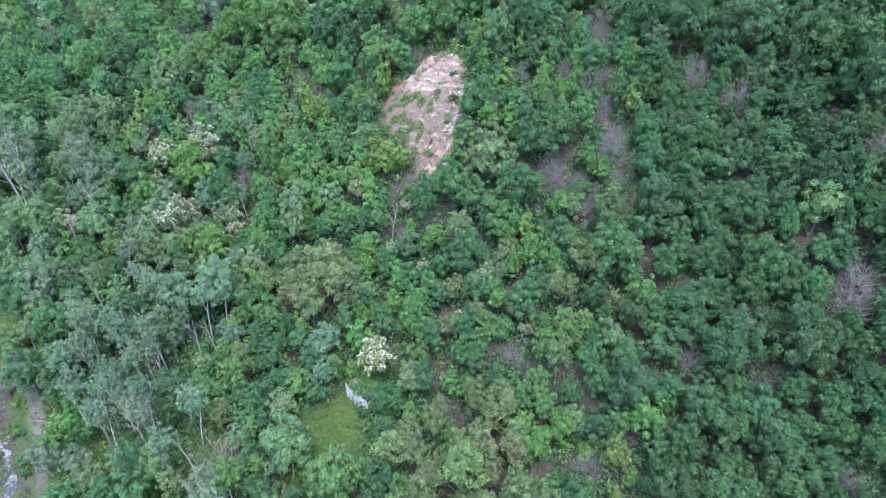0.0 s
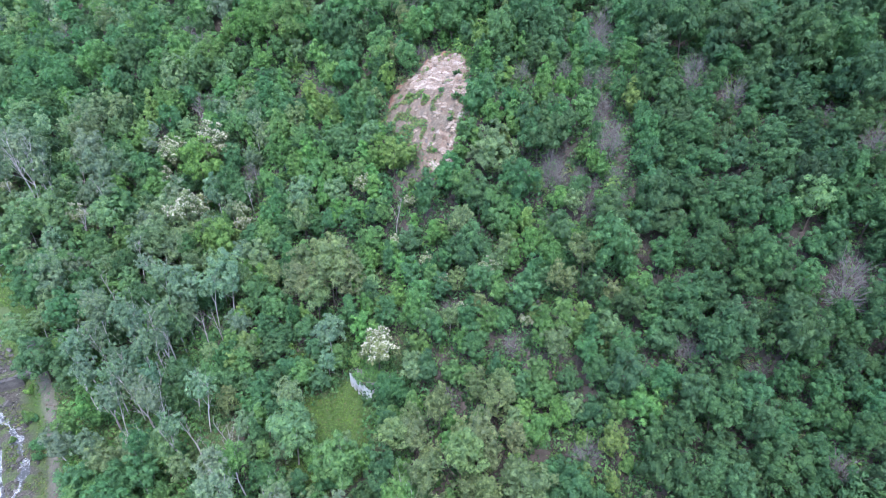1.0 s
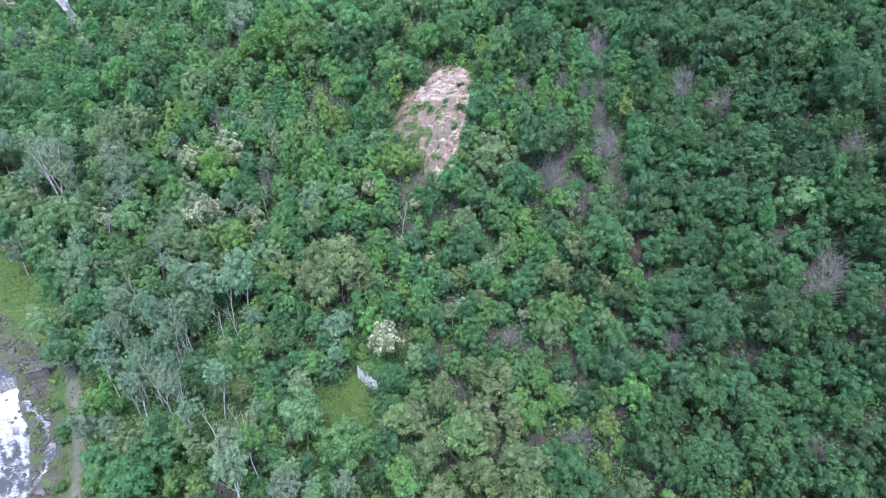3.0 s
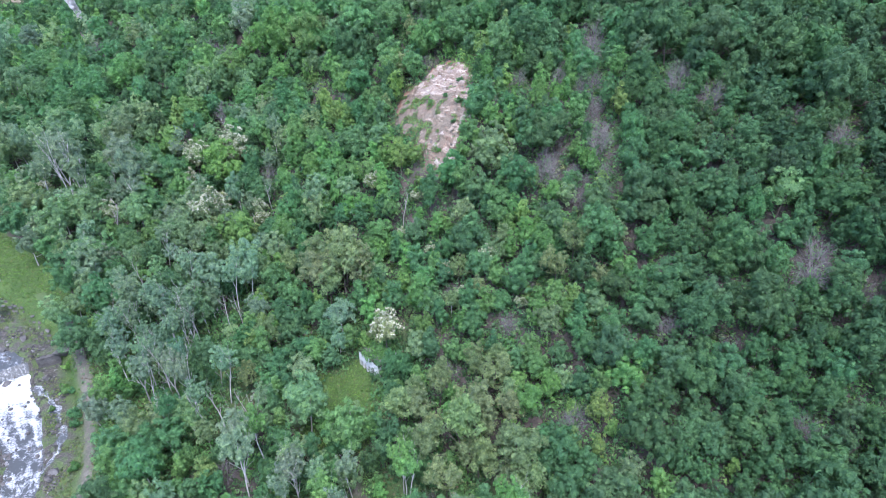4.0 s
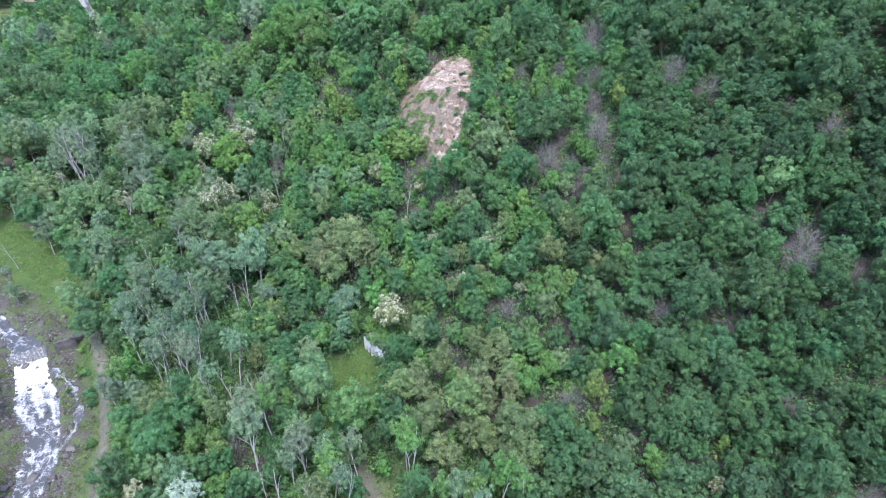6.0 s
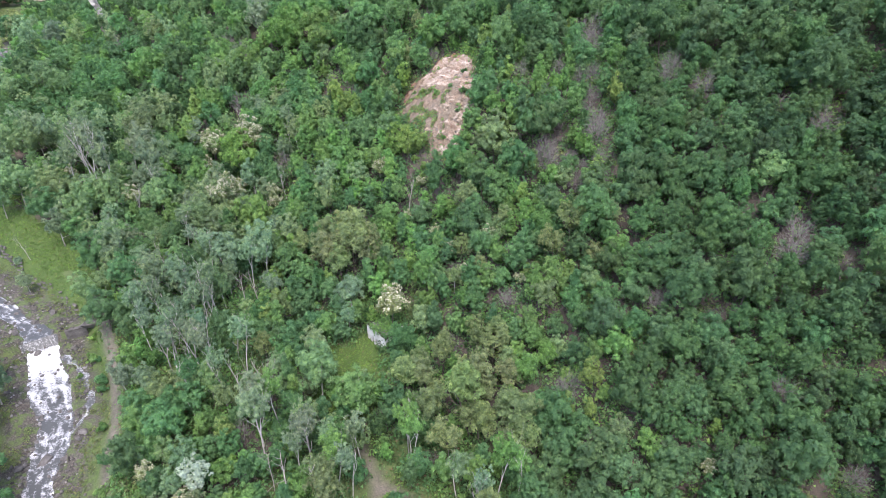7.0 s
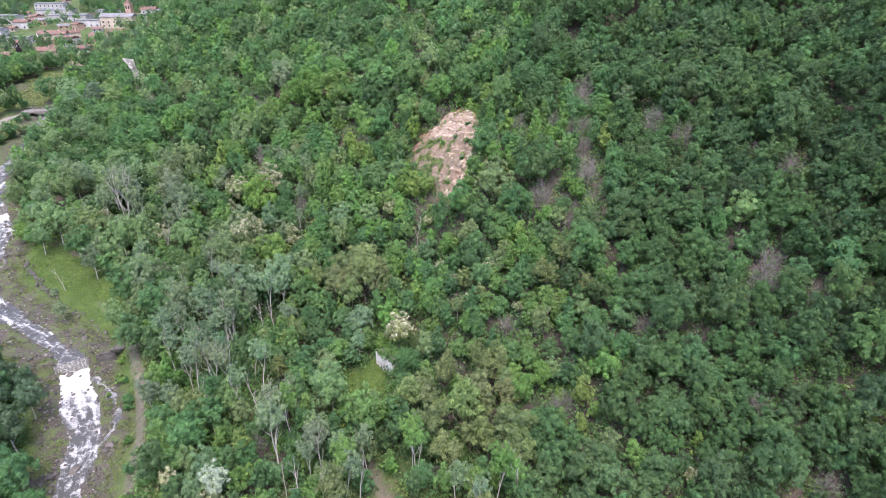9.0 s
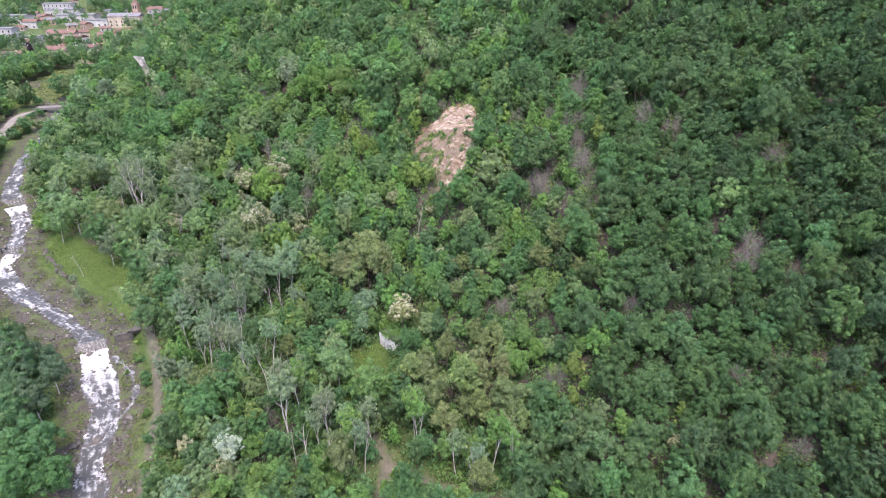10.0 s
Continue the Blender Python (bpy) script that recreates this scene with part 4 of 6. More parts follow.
grove("oak", LIME, [(-57.6, 119.5, 1.19), (-53.7, 121.6, 0.86), (-146.2, 133.4, 0.77)])
grove("willow", PALE, [(-160.5, 228.2, 1.69), (-118.5, 214.2, 1.43), (-94.2, 205.1, 1.1), (-131.2, 171.5, 1.52), (-156.4, 193.5, 1.7), (-107.8, 171.1, 1.51), (-106.4, 159.7, 1.69), (-134.7, 156.2, 1.32), (-116.6, 134.5, 1.1), (-106.9, 125.8, 1.37), (-103.2, 128.5, 1.49), (-87.3, 128.7, 1.39), (-93.1, 147.4, 1.5), (-73.1, 131, 1.4), (-71.7, 116.7, 1.41), (-66, 117.5, 1.31), (-64.9, 105.3, 1.14), (-60, 107, 0.97), (-91.4, 91.6, 1.07), (-89.7, 96.1, 0.92), (-86.2, 97.3, 0.92), (-45.2, 114.2, 1.19), (-50.7, 111.2, 1.08), (-48.2, 64.7, 0.85), (-31.6, 80.1, 1.01), (-28, 73.9, 1.06), (-39.8, 64, 0.99), (1.1, 91.8, 0.86)])
grove("willow", PALE, [(-163.4, 163.4, 1.46), (-145.8, 149.5, 1.52), (-160.1, 151.6, 1.27), (-167.1, 177, 1.38), (-165.8, 186.9, 1.42), (-138, 150.7, 1.52), (-130.1, 129.9, 1.65), (-134.3, 125.9, 1.26)])
grove("willow", GREY, [(-177.6, 237.5, 1.7), (-182.8, 230.8, 1.7), (-101, 150.9, 1.7), (-139.6, 158, 1.56), (-96.1, 137.3, 1.22), (-111.1, 115.5, 1.21), (-89.3, 105.5, 1.43), (-81.1, 102.7, 1.13), (-76.9, 96.7, 1.01), (-35.9, 125.3, 1.32), (-70.9, 67, 1.01), (-67, 68.2, 0.94), (-39, 74, 0.9), (-69.7, 200.3, 1.32)])
grove("birch", GREY, [(-115.8, 145.7, 1.55), (-115.5, 136.5, 1.26), (-102.1, 133, 1.36), (-49.5, 68.2, 0.98), (-54.1, 72.3, 1.09), (-62.2, 73, 1.1), (-24.1, 55, 0.91), (-29.1, 58.1, 0.92), (-111.8, 139.6, 1.65), (-17.8, 56.1, 0.91)])
grove("locust", OLIVE, [(23.8, 91.1, 0.94), (32.4, 88, 0.78), (6.8, 91.7, 0.67), (-34.3, 104.9, 1.08), (-25.8, 106.7, 1.4), (-28.7, 101.1, 1.14), (-6.5, 74, 0.78), (-2, 66.9, 0.89), (11.3, 75, 0.83), (6.1, 76.2, 0.91), (3.7, 70, 0.96), (2.6, 66.7, 0.81), (8.3, 66.4, 0.81), (4.9, 60.6, 0.91), (12.8, 69.5, 0.88), (12.5, 61.5, 0.97), (12.3, 56, 0.82)])
grove("flower", OLIVE, [(5.6, 97.7, 0.5), (3, 92.2, 0.65), (-67.4, 157, 1.14), (-71.7, 158, 0.9), (-82.4, 159.4, 1.04), (-65, 133, 0.94), (-8.9, 120.3, 0.52), (-12.3, 114.1, 0.52), (-4.7, 106.8, 0.55), (-13.4, 91, 0.85), (-120.8, 141.6, 0.85)])
grove("light", FRESH, [(9.4, 142.7, 0.92), (42.5, 138.2, 1.26), (15.6, 127.6, 1), (30.1, 118.1, 0.95), (31.8, 114.9, 0.82), (29.6, 134.9, 1.02), (22.3, 132.8, 1.14), (32.4, 107.5, 0.8), (25.2, 105.2, 0.69), (22.3, 84.8, 1.16), (25.1, 82.6, 0.94), (8.7, 87.8, 0.98), (-37.1, 169.3, 1.38), (-20, 138, 1.0), (-35.2, 136.1, 1.38), (-137.1, 204.3, 1.67), (-154.5, 226.7, 1.4), (-113.9, 190.4, 1.24), (-89.6, 176.5, 1.33), (-91.3, 144.5, 1.2), (-91.5, 123.1, 1.1), (-80.6, 122.3, 1.22), (-64.3, 99.9, 0.98), (-37.8, 114.3, 1.03), (-29.9, 125.6, 1.32), (-17.1, 122.7, 1.29), (-14.7, 118.5, 1.02), (-3.1, 100.4, 1.06), (-50.7, 61.1, 0.89), (-13.2, 58.8, 0.59)])
grove("light", FRESH, [(37.9, 51.7, 0.88), (38.5, 49.4, 0.86), (-29.3, 41.5, 0.64), (-12.9, 42.2, 0.74), (-8.2, 43.8, 0.64), (-50.7, 57.5, 0.94), (-46.4, 58.4, 0.82)])
grove("light", LIME, [(85.2, 102.6, 0.52), (27.1, 130.1, 0.88), (35, 109, 0.8), (16.8, 105.8, 1.04), (26.6, 86.1, 0.85), (-37.3, 157, 1.19), (-32.9, 155.7, 0.81), (-32.7, 148.5, 1.15), (-12.8, 126.9, 1.42), (-16.1, 130.3, 1.18), (-9.8, 127.6, 1.16), (-88.2, 168.2, 1.62), (-89.7, 162.2, 1.59), (-82.5, 87.7, 0.69), (-8.4, 96.3, 0.53), (25, 66.5, 0.68), (29.2, 66.4, 0.68), (28.8, 58.9, 0.74), (50.2, 52.2, 0.6), (-18.8, 89, 0.69)])
grove("light", MID, [(12.4, 141.2, 0.92), (7.8, 136.5, 1.03), (38.9, 131.1, 1.11), (-101.8, 196.5, 1.41), (-42.2, 123.6, 1.46), (-7.4, 103.9, 1.2), (3.5, 116.7, 0.98)])
grove("bare", None, [(56, 131.6, 1.18), (75.6, 111.6, 1.06), (71.2, 81.4, 1.43), (45.1, 77.5, 0.88), (40.2, 158.8, 1.61), (38.2, 165.3, 1.15), (12.2, 135.2, 0.91), (22.7, 116.5, 1.27), (36.5, 121.9, 1.06), (29.7, 106.5, 1.11), (36, 106, 0.9), (-22.5, 178.1, 1.38), (-84.6, 197.7, 1.54), (-138.7, 219.4, 1.7), (-112.6, 188.8, 1.25), (27, 65.2, 0.77), (-40.9, 167.6, 0.96), (28.6, 137.4, 0.8), (22.2, 64.5, 0.69)])
grove("snag", None, [(-92.5, 125.5, 1.32), (-49.9, 96.2, 0.92), (-42.5, 73, 0.81), (-33.9, 48, 0.95)])
grove("willow", SILVER, [(-47.1, 45.5, 1.07)])

grove("oak", MID, [(-98.9, 50.9, 1.23), (-107.3, 66.5, 1.34), (-89.1, 44, 1.38), (-89.3, 34.6, 1.3), (-88.7, 38.4, 1.21), (-96.2, 43.9, 0.98), (-82.6, 37.4, 1.13)])
grove("willow", HAZY, [(-96.8, 54.9, 1.5), (-106, 62.5, 1.39), (-98.9, 64.6, 1.13), (-109.1, 69.5, 1.44), (-103.4, 70.3, 1.07), (-106.1, 59.4, 1.1)])


def scatter():
    """Fill the slope: single trees on the stretch that is passed nearest, and joined woods beyond."""
    spots = []
    tries = [(random.uniform(-290, 150), random.uniform(8, 345)) for _ in range(26000)]
    taken = np.zeros((9000, 3))
    n = first = len(TAKEN)
    taken[:n] = TAKEN
    for x, y in tries:
        if not 5 - (y + 50) * 1.25 - 20 < x < 5 + (y + 50) * 0.98 + 14 and random.random() < 0.85:
            continue
        kind, tint, size = sort_of_wood(x, y)
        r = SPAN[kind] * size
        gap = np.hypot(taken[:n, 0] - x, taken[:n, 1] - y)
        if np.any(gap[:first] < (taken[:first, 2] + r) * 0.53) or np.any(gap[first:] < (taken[first:n, 2] + r) * 0.51):
            continue
        if open_ground(x, y):
            continue
        taken[n] = (x, y, r)
        n += 1
        spots.append((kind, x, y, size, tint))
    return spots


def joined_woods(name, spots, label, keep_share=0.5, grow=1.4):
    """Many trees as one object: leaves of every crown with its own tint."""
    verts, tints = [], []
    for kind, x, y, size, tint in spots:
        src = random.choice(PROTO[kind])
        crown = [c for c in src.children if c.name.startswith("crown")]
        if not crown:
            continue
        me = crown[0].data
        v = np.empty(len(me.vertices) * 3)
        me.vertices.foreach_get("co", v)
        v = v.reshape(-1, 3, 3)
        keep = np.random.default_rng(int(abs(x * 7 + y * 13))).random(len(v)) < keep_share
        v = v[keep]
        mid = v.mean(1, keepdims=True)
        v = mid + (v - mid) * grow
        a, lift = random.uniform(0, 6.28), random.uniform(0.85, 1.35)
        c, s = math.cos(a) * size, math.sin(a) * size
        w = np.stack([v[..., 0] * c - v[..., 1] * s + x, v[..., 0] * s + v[..., 1] * c + y, v[..., 2] * size * lift + float(height(x, y))], -1)
        verts.append(w.reshape(-1, 3))
        tints.append(np.repeat(np.array([jitter(tint or MID)]), len(w) * 3, 0))
    verts, tints = np.concatenate(verts), np.concatenate(tints)
    me = triangles(name, verts)
    colour_layer(me, "tint", tints)
    tagged(part(name, me, LEAF_WOODS), label, "woods", kind="stuff")


def undergrowth():
    """Brambles and saplings between the trees, as low domes of leaves."""
    rng = np.random.default_rng(31)
    pts, nrm, tint = [], [], []
    for x, y in zip(rng.uniform(-140, 100, 6900), rng.uniform(25, 190, 6900)):
        if noise.noise((x * 0.06, y * 0.06, 9)) < -0.56 or -24 < x < 14 and 112 < y < 172 and scar(x, y) > 0 or glade(x, y) > 0.02 or float(to_line(x, y, STREAM)[0]) < 12.5 or (oval(x, y, 30, 130, 7, 22, -8) > 0.2 and rng.random() < 0.25) or float(min(to_line(x, y, TRACK)[0], to_line(x, y, TRACK_FORK)[0], to_line(x, y, BANK_PATH)[0] - 1.0)) < 1.8:
            continue
        n, r = 54, rng.uniform(1.3, 2.8)
        d = rng.normal(size=(n, 3))
        d[:, 2] = np.abs(d[:, 2])
        d /= np.linalg.norm(d, axis=1, keepdims=True)
        p = d * np.array([r, r, r * 1.5]) * rng.uniform(0.6, 1.1, (n, 1)) + np.array([x, y, 0.1])
        p[:, 2] += height(p[:, 0], p[:, 1])
        pts.append(p)
        nrm.append(d + rng.normal(size=(n, 3)) * 0.4)
        t = jitter([MID, FRESH, LIME, DARK, OLIVE][rng.choice(5, p=[0.46, 0.36, 0.03, 0.1, 0.05])])
        tint.append(np.repeat(np.array([t]), n * 3, 0))
    me = triangles("undergrowth", leaf_cards(rng, np.concatenate(pts), np.concatenate(nrm), 0.54))
    colour_layer(me, "tint", np.concatenate(tint))
    tagged(part("undergrowth", me, LEAF_WOODS), "brambles and saplings covering the ground between the trees", "undergrowth", kind="stuff")


def forest_floor():
    """Seedlings, ferns and dead leaves on the ground under the trees."""
    rng = np.random.default_rng(33)
    x, y = rng.uniform(-120, 100, 62000), rng.uniform(28, 175, 62000)
    ok = (to_line(x, y, STREAM)[0] > 13) & (scar(x, y) < 0) & (glade(x, y) < 0) & (to_line(x, y, TRACK)[0] > 1.5) & (to_line(x, y, TRACK_FORK)[0] > 1.5)
    x, y = x[ok], y[ok]
    p = np.stack([x, y, height(x, y) + rng.uniform(0.05, 0.35, len(x))], 1)
    me = triangles("forest_floor", leaf_cards(rng, p, rng.normal(size=p.shape) * 0.5 + np.array([0, -0.2, 0.8]), 0.42))
    r = rng.random((len(x), 1))
    tint = np.where(r < 0.55, np.array([MID]), np.where(r < 0.75, np.array([FRESH]), np.array([[0.15, 0.11, 0.085]])))
    colour_layer(me, "tint", np.repeat(tint * rng.uniform(0.7, 1.2, (len(x), 1)), 3, 0))
    tagged(part("forest_floor", me, LEAF_WOODS), "seedlings and dead leaves under the trees", "undergrowth", kind="stuff")


forest_floor()

LIMIT = {"ash": 120, "oak": 300, "light": 280, "willow": 130, "birch": 60, "locust": 60, "flower": 45, "bare": 85, "snag": 30, "bush": 200}
rest = []
for spot in sorted(scatter(), key=lambda s: math.hypot((s[1] - 5) * 0.8, s[2] - 70)):
    kind, x, y, size, tint = spot
    if used[kind] < LIMIT[kind]:
        plant(kind, x, y, size, tint and jitter(tint), random.uniform(0.85, 1.35))
    elif tint:
        rest.append(spot)
slope = [s for s in rest if s[2] < 185 and abs(s[1] + 10) < 125]
joined_woods("slope_woods", [s for s in slope if s[2] < 120], "closed mixed broadleaf woods covering the lower slope", 0.48, 1.3)
joined_woods("middle_woods", [s for s in slope if s[2] >= 120], "closed mixed broadleaf woods covering the middle slope", 0.23, 1.9)
seen = [s for s in rest if not (s[2] < 185 and abs(s[1] + 10) < 125)]
joined_woods("upper_woods", [s for s in seen if s[2] < 225], "closed mixed broadleaf woods on the upper slope", 0.13, 2.35)
joined_woods("ridge_woods", [s for s in seen if s[2] >= 225], "closed mixed broadleaf woods along the ridge", 0.075, 3.0)
undergrowth()


def valley_woods():
    spots = []
    taken = np.zeros((6000, 2))
    n = 0
    for _ in range(22000):
        y = random.uniform(235, 1000)
        x = 5 - (y + 50) * random.uniform(0.36, 1.05)
        if y < 345 and x > -290 or hill(x, y) > valley(x, y) + 25 or open_ground(x, y):
            continue
        if noise.noise((x * 0.012, y * 0.012, 2)) < -0.4 or in_village(x, y):
            continue
        if np.any(np.hypot(taken[:n, 0] - x, taken[:n, 1] - y) < 5.4):
            continue
        taken[n] = (x, y)
        n += 1
        if n >= 3300:
            break
        # HAZY crowns carry the haze of the far valley in their tint
        spots.append(("oak", x, y, random.uniform(0.7, 1.25), pick([(4, HAZY), (3, MID), (3, DARK), (2, PALE)])))
    joined_woods("valley_woods", spots, "clumps of broadleaf trees round the far village", 0.047, 3.2)
    spots = [("oak", random.uniform(-230, 200), random.uniform(-130, 8), random.uniform(0.9, 1.4), pick([(4, MID), (3, FRESH), (3, DARK)])) for _ in range(900)]
    spots += [("oak", random.uniform(-70, 76), random.uniform(-92, 8), random.uniform(0.8, 1.2), pick([(4, MID), (3, FRESH), (3, DARK)])) for _ in range(330)]
    spots = [s for s in spots if float(to_line(s[1], s[2], STREAM)[0]) > 15]
    close = [s for s in spots if abs(s[1] - 3) < 75 and s[2] > -95]
    joined_woods("near_woods", close, "broadleaf woods on the near side of the valley", 0.04, 3.8)
    joined_woods("side_woods", [s for s in spots if s not in close], "broadleaf woods further down the valley", 0.03, 4.6)


# ---- the village ----
ROOF = surface("roof_tiles", [(0.3, (0.14, 0.088, 0.076)), (0.55, (0.2, 0.12, 0.1)), (0.75, (0.26, 0.185, 0.165))], 0.45, 0.85, 0.05)
GREY_ROOF = surface("grey_roof", [(0.3, (0.13, 0.13, 0.135)), (0.7, (0.25, 0.25, 0.26))], 0.3, 0.7, 0.05)
WALL_WHITE = surface("white_render", [(0.3, (0.42, 0.4, 0.38)), (0.7, (0.6, 0.59, 0.58))], 0.3, 0.85, 0.01)
WALL_CREAM = surface("cream_render", [(0.3, (0.44, 0.37, 0.29)), (0.7, (0.58, 0.5, 0.4))], 0.3, 0.85, 0.01)
WALL_ROSE = surface("rose_render", [(0.3, (0.38, 0.26, 0.2)), (0.7, (0.5, 0.36, 0.29))], 0.3, 0.85, 0.01)
PANE, _nt, _bsdf = material("window_pane", 0.15)
_bsdf.inputs["Base Color"].default_value = (0.03, 0.035, 0.04, 1)


def box_bm(bm, x0, y0, z0, x1, y1, z1):
    """A box added to a bmesh."""
    vs = [bm.verts.new(p) for p in ((x0, y0, z0), (x1, y0, z0), (x1, y1, z0), (x0, y1, z0), (x0, y0, z1), (x1, y0, z1), (x1, y1, z1), (x0, y1, z1))]
    for f in ((0, 3, 2, 1), (4, 5, 6, 7), (0, 1, 5, 4), (1, 2, 6, 5), (2, 3, 7, 6), (3, 0, 4, 7)):
        bm.faces.new([vs[i] for i in f])


def box_part(name, size, parent, mat, label=""):
    bm = bmesh.new()
    box_bm(bm, *size)
    return part(name, bm, mat, parent, label)


PANE_MESH = bpy.data.meshes.new("window")
_bm = bmesh.new()
box_bm(_bm, -0.55, -0.04, -0.8, 0.55, 0.04, 0.8)
_bm.to_mesh(PANE_MESH)
_bm.free()
PANE_MESH.materials.append(PANE)

HOUSES = []


def house(x, y, wide, deep, high, turn, wall, roof, label, flat=False):
    """A house with walls, a pitched roof with eaves, a chimney and rows of windows."""
    wide, deep = wide * 0.85, deep * 0.85
    HOUSES.append((x, y, max(wide, deep) * 0.6))
    root = tagged(new("house"), label, "house", "houses of the village")
    root.matrix_basis = Matrix.Translation((x, y, float(height(x, y)) - 0.4)) @ pose(0, 0, 0, 0, 0, turn)
    w, d = wide / 2, deep / 2
    bm = bmesh.new()
    box_bm(bm, -w, -d, -1.5, w, d, high)
    part("wall", bm, wall, root)
    rise = 0.4 if flat else deep * 0.22
    bm = bmesh.new()
    e = 0.5
    profile = [(-d - e, high - 0.15), (0, high + rise), (d + e, high - 0.15), (d + e, high + 0.1), (0, high + rise + 0.28), (-d - e, high + 0.1)]
    a = [bm.verts.new((-w - e, p, z)) for p, z in profile]
    b = [bm.verts.new((w + e, p, z)) for p, z in profile]
    bm.faces.new(a[::-1])
    bm.faces.new(b)
    for i in range(6):
        k = (i + 1) % 6
        bm.faces.new((a[i], a[k], b[k], b[i]))
    for s in (-1, 1):
        gable = [bm.verts.new((s * (w - 0.02), p, z)) for p, z in ((-d, high - 0.1), (d, high - 0.1), (0, high + rise))]
        bm.faces.new(gable)
    bmesh.ops.recalc_face_normals(bm, faces=bm.faces)
    top = part("roof", bm, roof, root)
    if not flat:
        box_part("chimney", (w * 0.4, -d * 0.3, high + rise * 0.4, w * 0.4 + 0.7, -d * 0.3 + 0.7, high + rise + 1.1), top, wall)
    cols, rows = max(2, int(wide / 4.2)), max(1, int(high / 3.1))
    for r in range(rows):
        for c in range(cols):
            pane = part("window", PANE_MESH, None, root)
            pane.location = (-w + wide * (c + 0.5) / cols, -d - 0.02, 1.6 + r * 3.0)


def in_village(x, y):
    return any(math.hypot(x - hx, y - hy) < r + 7 for hx, hy, r in HOUSES) or any(abs((x - hx) * hy - (y - hy) * hx) / math.hypot(hx, hy) < r * 0.8 and 0 < math.hypot(hx - 5, hy + 50) - math.hypot(x - 5, y + 50) < 6 for hx, hy, r in HOUSES)


RED = "rendered village house with terracotta tiled gable roof"
for row in ((-323, 432, 22, 12, 7.5, 20, WALL_CREAM, ROOF, RED), (-303, 421, 12, 10, 6.5, -25, WALL_WHITE, ROOF, RED), (-296, 379, 20, 11, 5.5, 12, WALL_CREAM, ROOF, RED),
            (-280, 350, 26, 12, 4.5, 25, WALL_ROSE, ROOF, "long low rose farmhouse with terracotta roof"), (-259, 359, 10, 9, 4.5, 10, WALL_CREAM, ROOF, RED), (-320, 369, 15, 9, 4.0, 5, WALL_CREAM, ROOF, RED),
            (-276, 390, 9, 8, 5.0, 40, WALL_WHITE, ROOF, RED), (-241, 369, 9, 8, 5.5, -20, WALL_WHITE, ROOF, RED), (-287, 456, 13, 10, 6, 10, WALL_ROSE, ROOF, RED),
            (-266, 482, 16, 11, 6.5, -10, WALL_WHITE, ROOF, RED), (-254, 474, 11, 10, 6, 25, WALL_ROSE, ROOF, RED)):
    house(*row)
WHITE_BLOCK = "white flat-roofed village building with rows of windows"
for row in ((-382, 443, 26, 14, 10, 8, WALL_WHITE, GREY_ROOF, WHITE_BLOCK, True), (-357, 438, 24, 12, 5, 5, WALL_WHITE, GREY_ROOF, WHITE_BLOCK, True), (-338, 449, 14, 10, 5, -12, WALL_WHITE, GREY_ROOF, WHITE_BLOCK, True),
            (-439, 539, 30, 16, 8, 4, WALL_WHITE, GREY_ROOF, WHITE_BLOCK, True), (-425, 594, 40, 18, 6, 10, WALL_WHITE, GREY_ROOF, "long pale industrial shed with grey roof", True),
            (-386, 554, 42, 18, 6, 6, WALL_WHITE, GREY_ROOF, "long pale industrial shed with grey roof", True), (-347, 520, 24, 12, 6, 12, WALL_WHITE, GREY_ROOF, WHITE_BLOCK, True),
            (-363, 581, 22, 14, 6, -8, WALL_WHITE, GREY_ROOF, WHITE_BLOCK, True), (-317, 517, 34, 13, 9, 4, WALL_CREAM, GREY_ROOF, "long cream village building with grey roof", False),
            (-308, 585, 26, 14, 8, -6, WALL_WHITE, GREY_ROOF, WHITE_BLOCK, True), (-323, 585, 16, 12, 7, 14, WALL_WHITE, ROOF, RED, False), (-285, 557, 16, 12, 8, 0, WALL_WHITE, ROOF, RED, False),
            (-460, 640, 36, 16, 7, 5, WALL_WHITE, GREY_ROOF, WHITE_BLOCK, True), (-276, 511, 14, 10, 7, 30, WALL_CREAM, ROOF, RED, False), (-404, 511, 14, 10, 6, 10, WALL_WHITE, ROOF, RED, False)):
    house(*row)


lots = random.Random(17)
for hx, hy, r in list(HOUSES):
    for _ in range(2):
        a = lots.uniform(0, 6.28)
        x, y = hx + math.cos(a) * (r + 9), hy + math.sin(a) * (r + 9)
        if y > 372 and all(math.hypot(x - ox, y - oy) > orr + 6 for ox, oy, orr in HOUSES):
            house(x, y, lots.uniform(8, 13), lots.uniform(7, 9), lots.choice((2.8, 3.4, 5.0)), lots.uniform(-40, 40), lots.choice((WALL_WHITE, WALL_CREAM, WALL_ROSE)), lots.choice((ROOF, ROOF, GREY_ROOF)),
                  "small rendered house with a pitched roof among trees")


